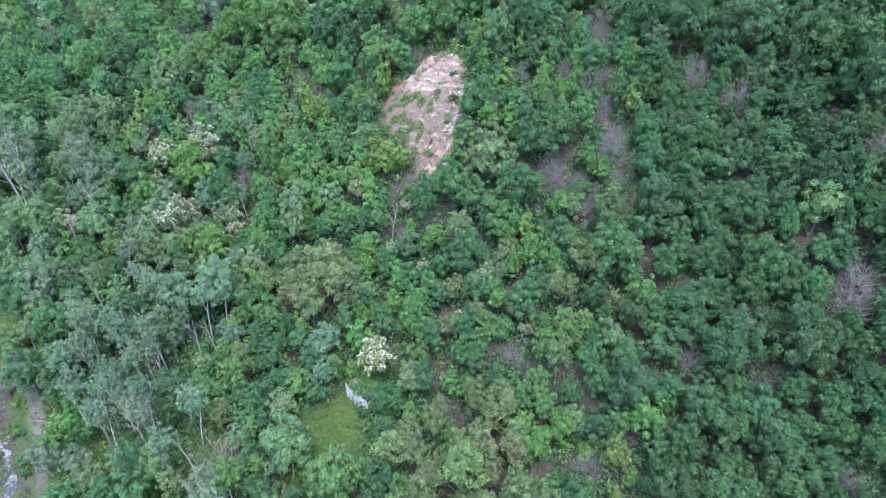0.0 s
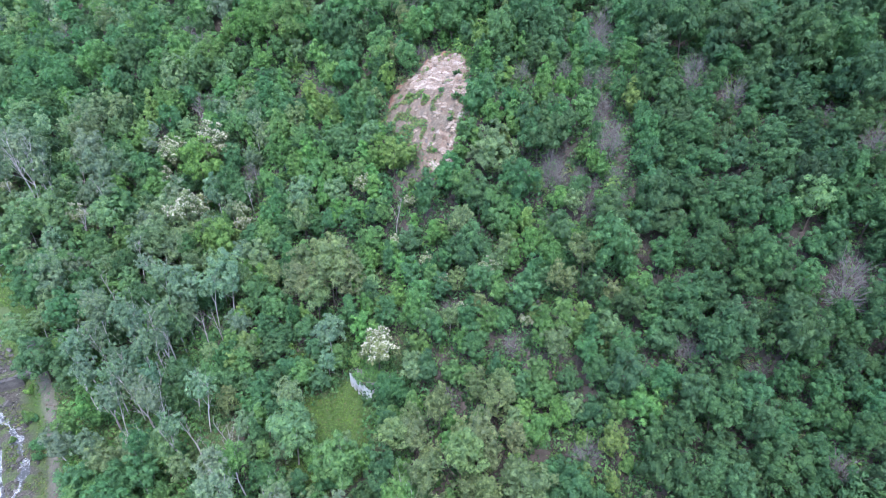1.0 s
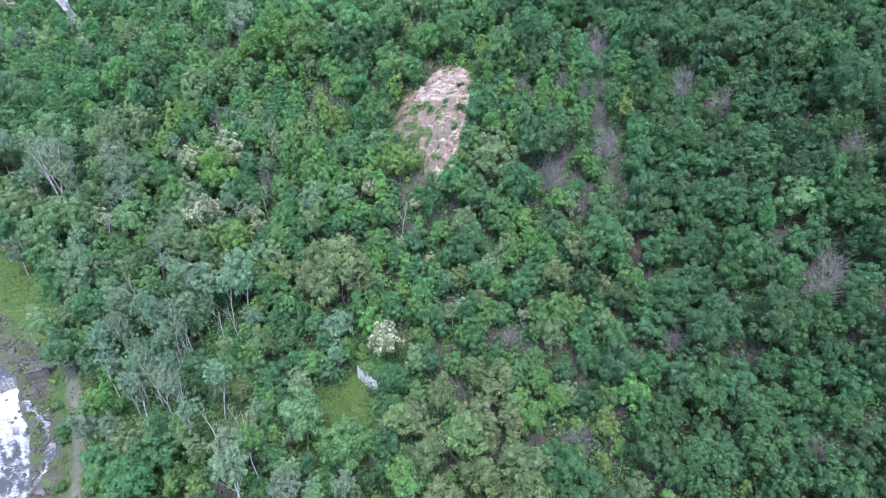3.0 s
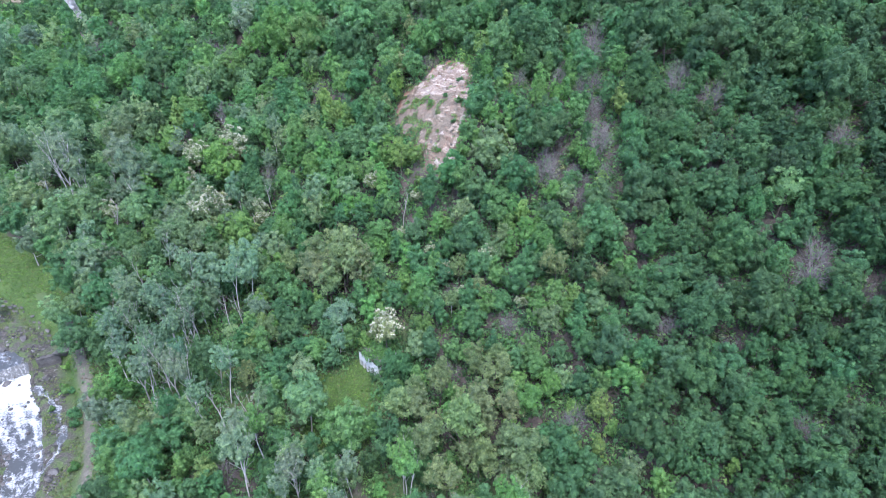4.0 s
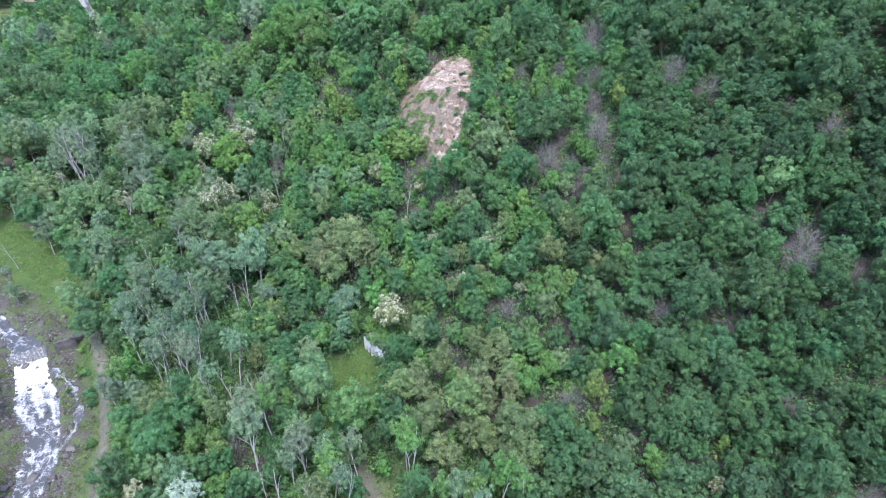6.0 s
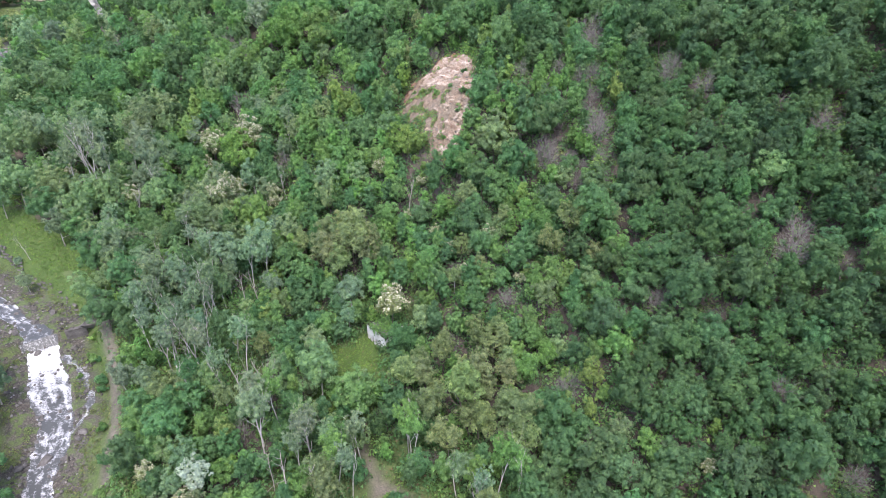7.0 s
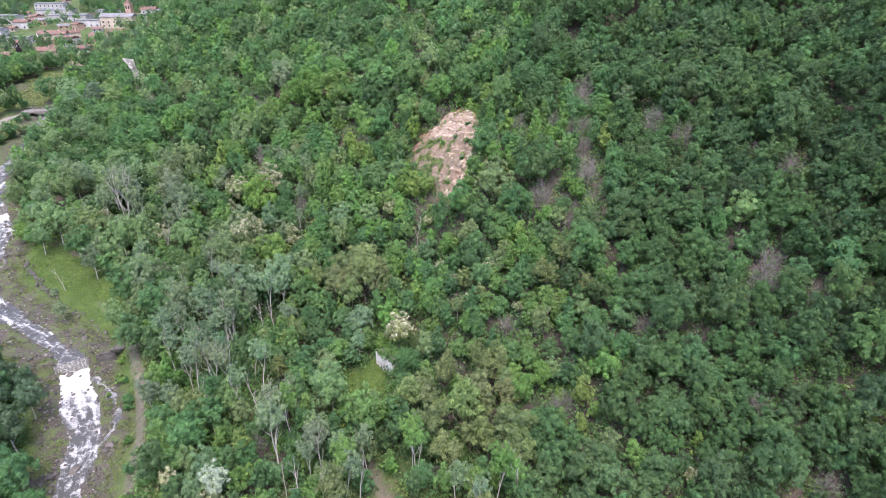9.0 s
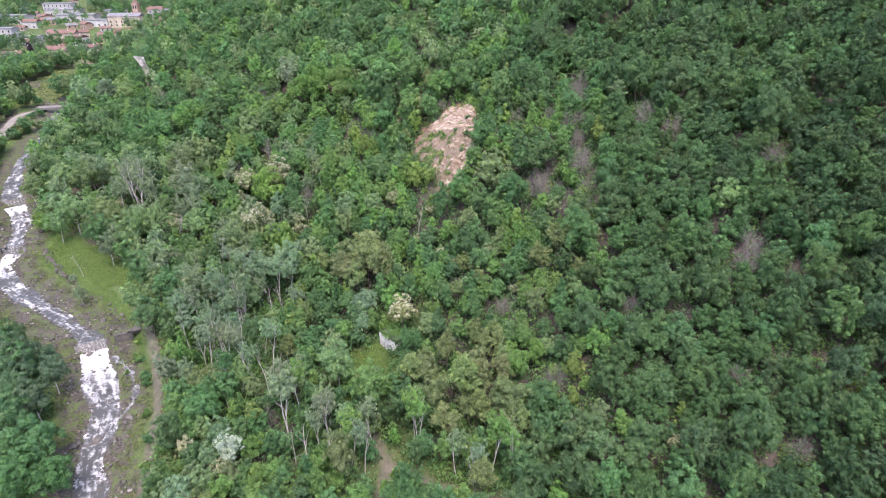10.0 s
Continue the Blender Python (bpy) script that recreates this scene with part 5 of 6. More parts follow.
def bell_tower(x, y):
    root = tagged(new("bell_tower"), "square rose-coloured church bell tower with tiled cap", "tower")
    root.location = (x, y, float(height(x, y)) - 0.5)
    bm = bmesh.new()
    box_bm(bm, -2.6, -2.6, -1, 2.6, 2.6, 17)
    box_bm(bm, -2.9, -2.9, 17, 2.9, 2.9, 17.5)
    part("shaft", bm, WALL_ROSE, root)
    bm = bmesh.new()
    bmesh.ops.create_cone(bm, cap_ends=True, segments=4, radius1=4.0, radius2=0.1, depth=3.0, matrix=pose(0, 0, 19, 0, 0, 45))
    part("roof", bm, ROOF, root)
    # no holes in the shaft: dark panels paint the shade inside the bell openings
    for s in (-1, 1):
        box_part("bell_opening", (s * 1.1 - 0.55, -2.66, 13, s * 1.1 + 0.55, -2.5, 15.8), root, PANE)


bell_tower(-319, 541)
HOUSES.append((-319, 541, 5))
HOUSES.append((-300, 361, 6))
valley_woods()


def bridge(x, y, turn):
    """A small flat road bridge with parapet rails."""
    z = float(valley(x, y)) + 2.2
    root = tagged(new("bridge"), "small concrete road bridge with metal rails over the stream", "bridge")
    root.matrix_basis = Matrix.Translation((x, y, z)) @ pose(0, 0, 0, 0, 0, turn)
    box_part("deck", (-11, -3, -0.8, 11, 3, 0), root, CONCRETE)
    for s in (-1, 1):
        box_part("rail", (-11, s * 2.9 - 0.06, 0.9, 11, s * 2.9 + 0.06, 1.02), root, CONCRETE)
        box_part("abutment", (s * 9.6 - 1.4, -3.1, -5, s * 9.6 + 1.4, 3.1, -0.8), root, GREY_ROCK)
        for i in range(9):
            box_part("post", (-10.8 + i * 2.7 - 0.06, s * 2.9 - 0.05, 0, -10.8 + i * 2.7 + 0.06, s * 2.9 + 0.05, 0.9), root, CONCRETE)


bridge(-205, 243, 18)



def park_trees():
    """The two tall trees beside the first houses."""
    ob = plant("oak", -302, 362, 0.85, (0.05, 0.036, 0.05), 1.7)
    tagged(ob, "tall narrow copper-leaved tree beside the village houses", "tree", "trees of the village")
    ob = plant("willow", -295, 360, 1.5, (0.13, 0.17, 0.12), 1.1)
    tagged(ob, "broad grey-green tree beside the village houses", "tree", "trees of the village")


park_trees()
# ---- the ruin, the rock slide and the stream's works ----
def ruin():
    """A roofless block-shaped ruin: plastered walls with tall openings, its top grown over."""
    root = tagged(new("ruin"), "small roofless ruin with peeling white plaster beside the clearing, overgrown", "ruin")
    ax, ay, bx, by = -20.3, 87.0, -15.6, 82.3
    turn = math.degrees(math.atan2(by - ay, bx - ax))
    z = float(height(-18.5, 82.5)) - 0.3
    root.matrix_basis = Matrix.Translation((ax, ay, z)) @ pose(0, 0, 0, 0, 0, turn)
    rng = random.Random(5)
    long, deep, high, thick = math.hypot(bx - ax, by - ay), 6.0, 12.1 - z, 0.4

    def wall(length, gaps, place):
        """A wall along x with openings (start, end, sill, head) and a broken top."""
        bm, cap = bmesh.new(), bmesh.new()
        at = 0.0
        cuts = []
        for g in gaps:
            cuts += [(at, g[0], 0.0, None), (g[0], g[1], 0.0, g[2]), (g[0], g[1], g[3], None)]
            at = g[1]
        cuts.append((at, length, 0.0, None))
        for x0, x1, z0, z1 in cuts:
            top = z1 if z1 is not None else high + rng.uniform(-0.35, 0.1)
            if x1 - x0 > 0.01 and top - z0 > 0.01:
                box_bm(bm, x0, 0, z0 - (1.5 if z0 == 0 else 0), x1, thick, top)
                if z1 is None:
                    box_bm(cap, x0 + 0.01, -0.05, top + 0.004, x1 - 0.01, thick + 0.05, top + rng.uniform(0.12, 0.25))
        w = part("wall", bm, PLASTER, root)
        w.matrix_basis = place
        part("coping", cap, MOSS, root, "mossy earth on the broken wall top").matrix_basis = place

    wall(long, [(0.7, 1.2, 1.1, 3.2), (1.9, 2.5, 0.5, 3.3), (3.2, 3.9, 0.3, 3.3), (4.7, 5.4, 0.3, 3.3)], pose(0, 0, 0))
    wall(long, [(2.5, 3.4, 0.9, 3.0)], pose(0, deep - thick, 0))
    wall(deep - 2 * thick, [(2.0, 2.9, 0.9, 3.0)], pose(thick, thick, 0, 0, 0, 90))
    wall(deep - 2 * thick, [(2.0, 2.9, 0.4, 1.6)], pose(long, thick, -1.4, 0, 0, 90))
    box_part("pier", (2.7, -0.12, -1.5, 3.0, -0.003, high - 0.3), root, PLASTER)
    box_part("pier", (4.15, -0.12, -1.5, 4.45, -0.003, high - 0.5), root, PLASTER)
    box_part("upper_floor", (thick, thick, high - 0.7, long - thick, deep - thick, high - 0.35), root, CONCRETE, "earth-covered concrete slab")
    ivy = crown_arrays(77, 4.4, 1.9, high - 0.6, 44, 1700, 0.32, "round", 0.4)
    p = part("ivy", triangles("ivy", ivy), LEAF, root, "green ivy and weeds on the wall tops")
    p.location, p.color = (long * 0.56, deep * 0.62, 0), FRESH + (1,)
    for k, (u, v, up) in enumerate(((0.45, 1.2, 0.9), (0.3, 3.0, 1.0), (0.5, 4.6, 1.1), (0.2, 5.8, 1.2), (-0.6, -0.15, 0.75))):
        cloak = crown_arrays(60 + k, 1.6, high * up + 0.4, -0.6, 26, 420, 0.3, "round", 0.3)
        p = part("ivy", triangles("ivy", cloak), LEAF, root, "dark ivy hanging over the end wall")
        p.location, p.color = (long + u, v, 0), DARK + (1,)
    for k, at in enumerate((0.3, 1.2, 2.1, 3.0, 3.9, 4.8, 5.7, 6.6)):
        tuft = crown_arrays(80 + k, 0.75, 0.9, high - 0.7, 9, 110, 0.3, "round", 0.5)
        p = part("ivy", triangles("ivy", tuft), LEAF, root, "green ivy and weeds on the wall tops")
        p.location, p.color = (at, 0.45, 0), MID + (1,)
    for k, at in enumerate((1.2, 2.4, 3.6, 4.8)):
        tuft = crown_arrays(90 + k, 0.9, 0.9, high - 0.7, 9, 120, 0.3, "round", 0.5)
        p = part("ivy", triangles("ivy", tuft), LEAF, root, "green ivy and weeds on the wall tops")
        p.location, p.color = (0.3, at, 0), FRESH + (1,)


ruin()


def slab_mesh(seed, sx, sy, sz):
    """An angular block of broken rock."""
    rng = np.random.default_rng(seed)
    bm = bmesh.new()
    for _ in range(15):
        d = rng.normal(size=3)
        d /= max(abs(d) * rng.uniform(1.0, 1.25, 3))
        bm.verts.new(d * np.array([sx, sy, sz]) * 0.5)
    hull = bmesh.ops.convex_hull(bm, input=bm.verts[:])
    bmesh.ops.delete(bm, geom=[g for g in hull["geom_interior"] if isinstance(g, bmesh.types.BMVert)], context="VERTS")
    me = bpy.data.meshes.new("slab")
    bm.to_mesh(me)
    bm.free()
    return me


def chance(i, j):
    """A fixed random number for each cell i, j."""
    return np.abs(np.sin(i * 127.1 + j * 311.7) * 43758.5453) % 1.0


def slide_rock(x, y):
    """The slide's surface: its lift above the smooth ground, how much of it is bare rock, the tone of each jointed block, and rust."""
    x, y = np.asarray(x, dtype=float), np.asarray(y, dtype=float)
    s = scar(x, y)
    bed = (y + 0.45 * x) / 1.3 + 0.3 * np.sin(x * 0.35 + 1) + 0.2 * np.sin(y * 0.5 + x * 0.2)
    i = np.floor(bed)
    f = bed - i
    along = (x * 0.9 - y * 0.4) / 1.9 + chance(i, 3.0) * 5 + 0.25 * np.sin(bed * 2.3)
    j = np.floor(along)
    tone = chance(i, j)
    rib = np.clip(1.5 - to_line(x, y, RIB)[0] * (0.75 + 0.2 * np.sin(y * 1.1)), 0, 1)
    face = np.clip(oval(x, y, -1.8, 151.8, 10.2, 7.0, -38) * 3.2 + 0.35, 0, 1)
    foot = np.clip(oval(x, y, -1.6, 128.5, 4.2, 5.5) * 2, 0, 0.75) * (chance(i, j + 7) > 0.45)
    rock = np.maximum(np.maximum(rib, face), foot)
    rock = np.where(chance(i + 2, j) < 0.14, rock * 0.35, rock) * np.clip(s * 9 + 0.2, 0, 1)
    joint = np.clip(1 - np.minimum(f, 1 - f) * 7, 0, 1) + np.clip(1 - np.minimum(along - j, j + 1 - along) * 9, 0, 1)
    rough = 0.35 * np.sin(x * 0.8 + 2) * np.sin(y * 0.63) + 0.22 * np.sin(x * 2.1 + y * 0.9) * np.sin(y * 1.9 - x) + 0.12 * (chance(np.floor(x * 3), np.floor(y * 3)) - 0.5)
    lift = np.clip(s + 0.05, -0.5, 0.2) * 2.2 + rough + rock * ((0.5 - f) * 0.75 + (tone - 0.5) * 0.7 - 0.2 * np.clip(joint, 0, 1))
    rust = np.clip(1.1 - np.abs(s - 0.02) * 7, 0, 1) * np.clip((y - 143) / 6, 0, 1) + 0.55 * np.clip(joint, 0, 1) * rock
    return lift, rock, tone, np.clip(rust, 0, 1)


def slide_material():
    """Mauve-brown soil and scree, pale pink jointed rock, and rust along edges and joints."""
    m, nt, bsdf = material("slide", 0.9)
    where = nt.nodes.new("ShaderNodeNewGeometry").outputs["Position"]
    big, mid, fine = noise_of(nt, 0.25, 4.0, 0.6, where), noise_of(nt, 1.1, 5.0, 0.65, where), noise_of(nt, 4.0, 6.0, 0.7, where)
    a = nt.nodes.new("ShaderNodeAttribute")
    a.attribute_name = "kinds"
    parts = nt.nodes.new("ShaderNodeSeparateColor")
    nt.links.new(a.outputs["Color"], parts.inputs[0])
    soil = ramp(nt, mid, [(0.3, (0.1, 0.078, 0.054)), (0.5, (0.155, 0.125, 0.09)), (0.7, (0.2, 0.17, 0.13))])
    soil = mixed(nt, ramp(nt, big, [(0.4, 0.0), (0.6, 0.5)]), soil, (0.2, 0.135, 0.095))
    soil = mixed(nt, ramp(nt, fine, [(0.62, 0.0), (0.68, 0.8)]), soil, (0.36, 0.31, 0.255))
    rock = ramp(nt, parts.outputs[1], [(0.0, (0.2, 0.145, 0.105)), (0.3, (0.3, 0.235, 0.18)), (0.65, (0.39, 0.32, 0.255)), (1.0, (0.5, 0.435, 0.365))])
    rock = mixed(nt, 0.6, rock, ramp(nt, mid, [(0.3, 0.62), (0.7, 1.1)]), "MULTIPLY")
    rough = node(nt, "ShaderNodeMath")
    rough.operation = "MULTIPLY_ADD"
    nt.links.new(fine, rough.inputs[0])
    rough.inputs[1].default_value = 0.5
    nt.links.new(parts.outputs[0], rough.inputs[2])
    c = mixed(nt, ramp(nt, rough.outputs[0], [(0.5, 0.0), (0.75, 1.0)]), soil, rock)
    c = mixed(nt, parts.outputs[2], c, mixed(nt, mid, (0.15, 0.085, 0.055), (0.3, 0.17, 0.115)))
    c = mixed(nt, 0.7, c, ramp(nt, fine, [(0.3, 0.5), (0.55, 1.0), (0.75, 1.15)]), "MULTIPLY")
    nt.links.new(c, bsdf.inputs["Base Color"])
    relief(nt, bsdf, fine, 0.8, 0.25)
    return m


def rock_slide():
    """The bare slide: soil and scree, jointed beds of pale rock, and broken slabs lying on them."""
    root = tagged(new("rock_slide"), "bare pinkish rock slide with pale broken slabs on the wooded slope", "rock face", kind="structure")
    xs, ys = np.arange(-19, 9.1, 0.25), np.arange(121, 163.1, 0.25)
    gx, gy = np.meshgrid(xs, ys)
    lift, rock, tone, rust = slide_rock(gx, gy)
    inside, z = scar(gx, gy), height(gx, gy) + lift
    n = len(xs)
    faces = [(j * n + i, j * n + i + 1, (j + 1) * n + i + 1, (j + 1) * n + i) for j in range(len(ys) - 1) for i in range(n - 1) if inside[j, i] > -0.12]
    me = mesh_of("apron", np.stack([gx.ravel(), gy.ravel(), z.ravel()], 1), faces)
    colour_layer(me, "kinds", np.stack([rock.ravel(), tone.ravel(), rust.ravel()], 1))
    part("apron", me, slide_material(), root)
    kinds = [slab_mesh(300 + i, a, b, c) for i, (a, b, c) in enumerate(((1.8, 1.1, 0.7), (1.3, 0.8, 0.6), (2.3, 0.9, 0.8), (0.9, 0.7, 0.5), (0.6, 0.5, 0.4)))]
    for k, me in enumerate(kinds):
        me.materials.append(ROCK if k in (1, 4) else PALE_ROCK)
    rng = random.Random(8)

    def lay(x, y, k, scale, sink=0.3):
        if scar(x, y) < 0.02:
            return
        ob = part("slab", kinds[k], None, root)
        ob.matrix_basis = Matrix.Translation((x, y, float(height(x, y) + slide_rock(x, y)[0]) - sink * scale + 0.1)) @ pose(0, 0, 0, 30 + rng.uniform(-18, 18), rng.uniform(-18, 18), -24 + rng.uniform(-30, 30))
        ob.scale = (scale * rng.uniform(0.8, 1.5), scale * rng.uniform(0.8, 1.3), scale * rng.uniform(0.8, 1.5))

    for _ in range(60):  # broken edges of the upper beds
        x = rng.uniform(-10, 5)
        lay(x, 151 - 0.5 * (x + 2) + rng.uniform(-6.0, 6.0), rng.choice((0, 1, 2, 3)), rng.uniform(0.5, 1.2), 0.32)
    for _ in range(90):  # the seam down one side
        run = rng.uniform(0, len(RIB) - 1.001)
        (ax, ay), (bx, by) = RIB[int(run)], RIB[int(run) + 1]
        u = run - int(run)
        lay(ax + (bx - ax) * u + rng.gauss(0, 1.0), ay + (by - ay) * u + rng.gauss(0, 0.8), rng.choice((0, 1, 3, 3, 2)), rng.uniform(0.5, 1.2), 0.3)
    for _ in range(150):  # rubble on the lower half
        lay(rng.gauss(-2.5, 3.2), rng.uniform(124.5, 142), rng.choice((3, 3, 4, 4, 0)), rng.uniform(0.4, 1.1), 0.25)
    for _ in range(40):  # loose stones on the soil
        lay(rng.uniform(-14, -3), rng.uniform(136, 154), rng.choice((3, 4, 4)), rng.uniform(0.4, 0.9), 0.25)


rock_slide()


def outcrop(cx, cy):
    """A small patch of reddish rubble beside the slide."""
    root = tagged(new("rubble_patch"), "small patch of reddish broken stones on the slope", "rubble", kind="structure")
    rng = random.Random(21)
    stones = [slab_mesh(360 + i, 0.9, 0.7, 0.5) for i in range(3)]
    for me in stones:
        me.materials.append(ROCK)
    for _ in range(46):
        x, y = cx + rng.gauss(0, 1.4), cy + rng.gauss(0, 2.3)
        ob = part("stone", rng.choice(stones), None, root)
        s = rng.uniform(0.5, 1.5)
        ob.matrix_basis = Matrix.Translation((x, y, float(height(x, y)) + 0.12)) @ pose(0, 0, 0, 25 + rng.uniform(-25, 25), rng.uniform(-25, 25), rng.uniform(0, 360))
        ob.scale = (s, s, s)


outcrop(*OUTCROP)


def weir(ax, ay, bx, by, block, wings=True):
    """A concrete sill across the stream with a stone abutment."""
    mx, my = (ax + bx) / 2, (ay + by) / 2
    z = float(valley(mx, my)) + 0.55
    root = tagged(new("weir"), "stained concrete weir across the foaming stream", "weir", kind="structure")
    root.matrix_basis = Matrix.Translation((mx, my, z)) @ pose(0, 0, 0, 0, 0, math.degrees(math.atan2(by - ay, bx - ax)))
    half = math.hypot(bx - ax, by - ay) / 2
    box_part("sill", (-half * 0.45, 0.3, -3.2, half * 0.5, 1.0, -1.5), root, CONCRETE)
    if wings:
        box_part("wing", (-half, -0.5, -3.2, -half * 0.45, 0.5, 0.1), root, GREY_ROCK)
        box_part("wing", (half * 0.5, -0.5, -3.2, half, 0.5, 0.35), root, GREY_ROCK)
    if block:
        me = slab_mesh(333, 4.4, 3.8, 4.2)
        b = part("abutment", me, GREY_ROCK, root)
        b.location = (half + 0.6, 0.2, 0.8)


weir(-108.5, 79.0, -91.5, 87.6, True)
weir(-158, 121.5, -145.5, 127, False)
weir(-176, 149.5, -164.5, 156.5, False, False)


def bank_wall():
    """Rough stone wall along the stream's bank above the weir."""
    line = np.array([(-146, 130), (-138, 121.5), (-129, 113.5), (-119.5, 107), (-107, 99.8), (-99, 95), (-93.5, 91)], dtype=float)
    root = tagged(new("bank_wall"), "rough dry stone retaining wall along the stream bank", "wall", kind="structure")
    rng = random.Random(3)
    stones = [slab_mesh(340 + i, 1.0, 0.6, 0.55) for i in range(4)]
    for me in stones:
        me.materials.append(GREY_ROCK)
    for k, (ax, ay), (bx, by) in zip(range(9), line[:-1], line[1:]):
        size = math.hypot(bx - ax, by - ay)
        turn = math.degrees(math.atan2(by - ay, bx - ax))
        for row in range(3):
            s = 0.0
            while s < size:
                x, y = ax + (bx - ax) * s / size + rng.gauss(0, 0.5), ay + (by - ay) * s / size + rng.gauss(0, 0.5)
                if rng.random() < (0.95 if 0 < k < 3 else 0.3):
                    ob = part("stone", rng.choice(stones), None, root)
                    ob.matrix_basis = Matrix.Translation((x, y, float(height(x, y)) + 0.1 + row * 0.48)) @ pose(0, 0, 0, rng.uniform(-25, 25), rng.uniform(-25, 25), turn + rng.uniform(-40, 40))
                    big = rng.uniform(0.6, 1.5)
                    ob.scale = (big, big, big)
                s += 1.0


bank_wall()


def boulders():
    """Stones in and beside the stream."""
    rng = random.Random(12)
    meshes = []
    for i in range(7):
        bm = bmesh.new()
        bmesh.ops.create_icosphere(bm, subdivisions=1, radius=0.5)
        for v in bm.verts:
            k = 1 + 0.6 * noise.noise(v.co * 2.3 + Vector((i * 9, 0, 0)))
            v.co = Vector((v.co.x * 1.25, v.co.y, v.co.z * 0.75)) * k
        me = bpy.data.meshes.new("boulder")
        bm.to_mesh(me)
        bm.free()
        me.materials.append(GREY_ROCK)
        meshes.append(me)
    steps = np.concatenate([[0], np.cumsum(np.hypot(*np.diff(STREAM, axis=0).T))])
    for i in range(230):
        run = rng.uniform(18, 190)
        x, y = float(np.interp(run, steps, STREAM[:, 0])), float(np.interp(run, steps, STREAM[:, 1]))
        side = rng.choice((-1, 1))
        wet = i % 5 < 2
        off = rng.uniform(0.8, 2.8) if wet else rng.gauss(3.6, 0.8) if i % 3 else rng.uniform(3.5, 8.5)
        x, y = x + side * off * 0.85, y + side * off * 0.5
        size = rng.uniform(0.45, 1.1) if i % 9 else rng.uniform(1.1, 1.8)
        z = float(stream_level(run)) if wet else float(height(x, y)) + size * 0.18
        ob = tagged(new("boulder", rng.choice(meshes)), "wet grey boulder lying in the stream bed", "boulder", "boulders of the stream")
        ob.matrix_basis = Matrix.Translation((x, y, z)) @ pose(0, 0, 0, rng.uniform(-20, 20), rng.uniform(-20, 20), rng.uniform(0, 360))
        ob.scale = (size, size, size)
    big = tagged(new("boulder", meshes[2]), "large mossy boulder splitting the stream", "boulder", "boulders of the stream")
    big.matrix_basis = Matrix.Translation((-83.2, 53.0, float(height(-83.2, 53)) + 0.75)) @ pose(0, 0, 0, 0, 0, 30)
    big.scale = (2.4, 2.6, 3.0)


boulders()


def shingle():
    """Loose stones that cover the stream's bed and bars."""
    rng = np.random.default_rng(61)
    x, y = rng.uniform(-165, -62, 60000), rng.uniform(30, 145, 60000)
    d, _ = to_line(x, y, STREAM)
    patch = np.array([noise.noise((a * 0.25, b * 0.25, 8)) for a, b in zip(x, y)])
    ok = (d > 1.8) & (d < 10.5) & (patch > -0.12 + 0.05 * (d - 4))
    x, y = x[ok][:4000], y[ok][:4000]
    n = len(x)
    base = np.array([(1, 0, 0), (0, 1, 0), (-1, 0, 0), (0, -1, 0), (0, 0, 0.8), (0, 0, -0.8)])
    size = rng.uniform(0.1, 0.34, (n, 1, 1)) * rng.choice((1, 1, 1, 1.7), (n, 1, 1))
    v = base[None] * size * rng.uniform(0.6, 1.3, (n, 6, 3))
    v[..., 2] += height(x, y)[:, None] + 0.05
    v[..., 0] += x[:, None]
    v[..., 1] += y[:, None]
    tri = np.array([(0, 1, 4), (1, 2, 4), (2, 3, 4), (3, 0, 4), (1, 0, 5), (2, 1, 5), (3, 2, 5), (0, 3, 5)])
    faces = (tri[None] + 6 * np.arange(n)[:, None, None]).reshape(-1, 3)
    tagged(part("shingle", mesh_of("shingle", v.reshape(-1, 3), faces), SHINGLE), "grey and pale loose stones along the stream", "stones", kind="stuff")


def stone_mix():
    m, nt, bsdf = material("shingle", 0.8)
    geo = nt.nodes.new("ShaderNodeNewGeometry")
    nt.links.new(ramp(nt, geo.outputs["Random Per Island"], [(0.0, (0.035, 0.032, 0.029)), (0.6, (0.07, 0.064, 0.057)), (0.9, (0.12, 0.112, 0.103)), (1.0, (0.25, 0.24, 0.225))]), bsdf.inputs["Base Color"])
    return m


SHINGLE = stone_mix()
shingle()


def cliff():
    """The pale crag at the end of the spur."""
    bm = bmesh.new()
    bmesh.ops.create_grid(bm, x_segments=26, y_segments=30, size=0.5)
    for v in bm.verts:
        u, w = v.co.x, v.co.y + 0.5
        d = noise.noise(Vector((u * 3, w * 4, 2))) * 0.9 + noise.noise(Vector((u * 9, w * 11, 5))) * 0.6
        v.co = Vector((u * 7.0 * (0.55 + 0.6 * w) - 2.0 * w, d - 2.0 * w, w * 11 - 2))
    ob = part("crag", bm, CLIFF)
    ob.matrix_basis = Matrix.Translation((-158, 247, 52.5)) @ pose(0, 0, 0, 0, 0, -30)
    tagged(ob, "pale bare crag at the end of the wooded spur", "cliff", kind="structure")


cliff()

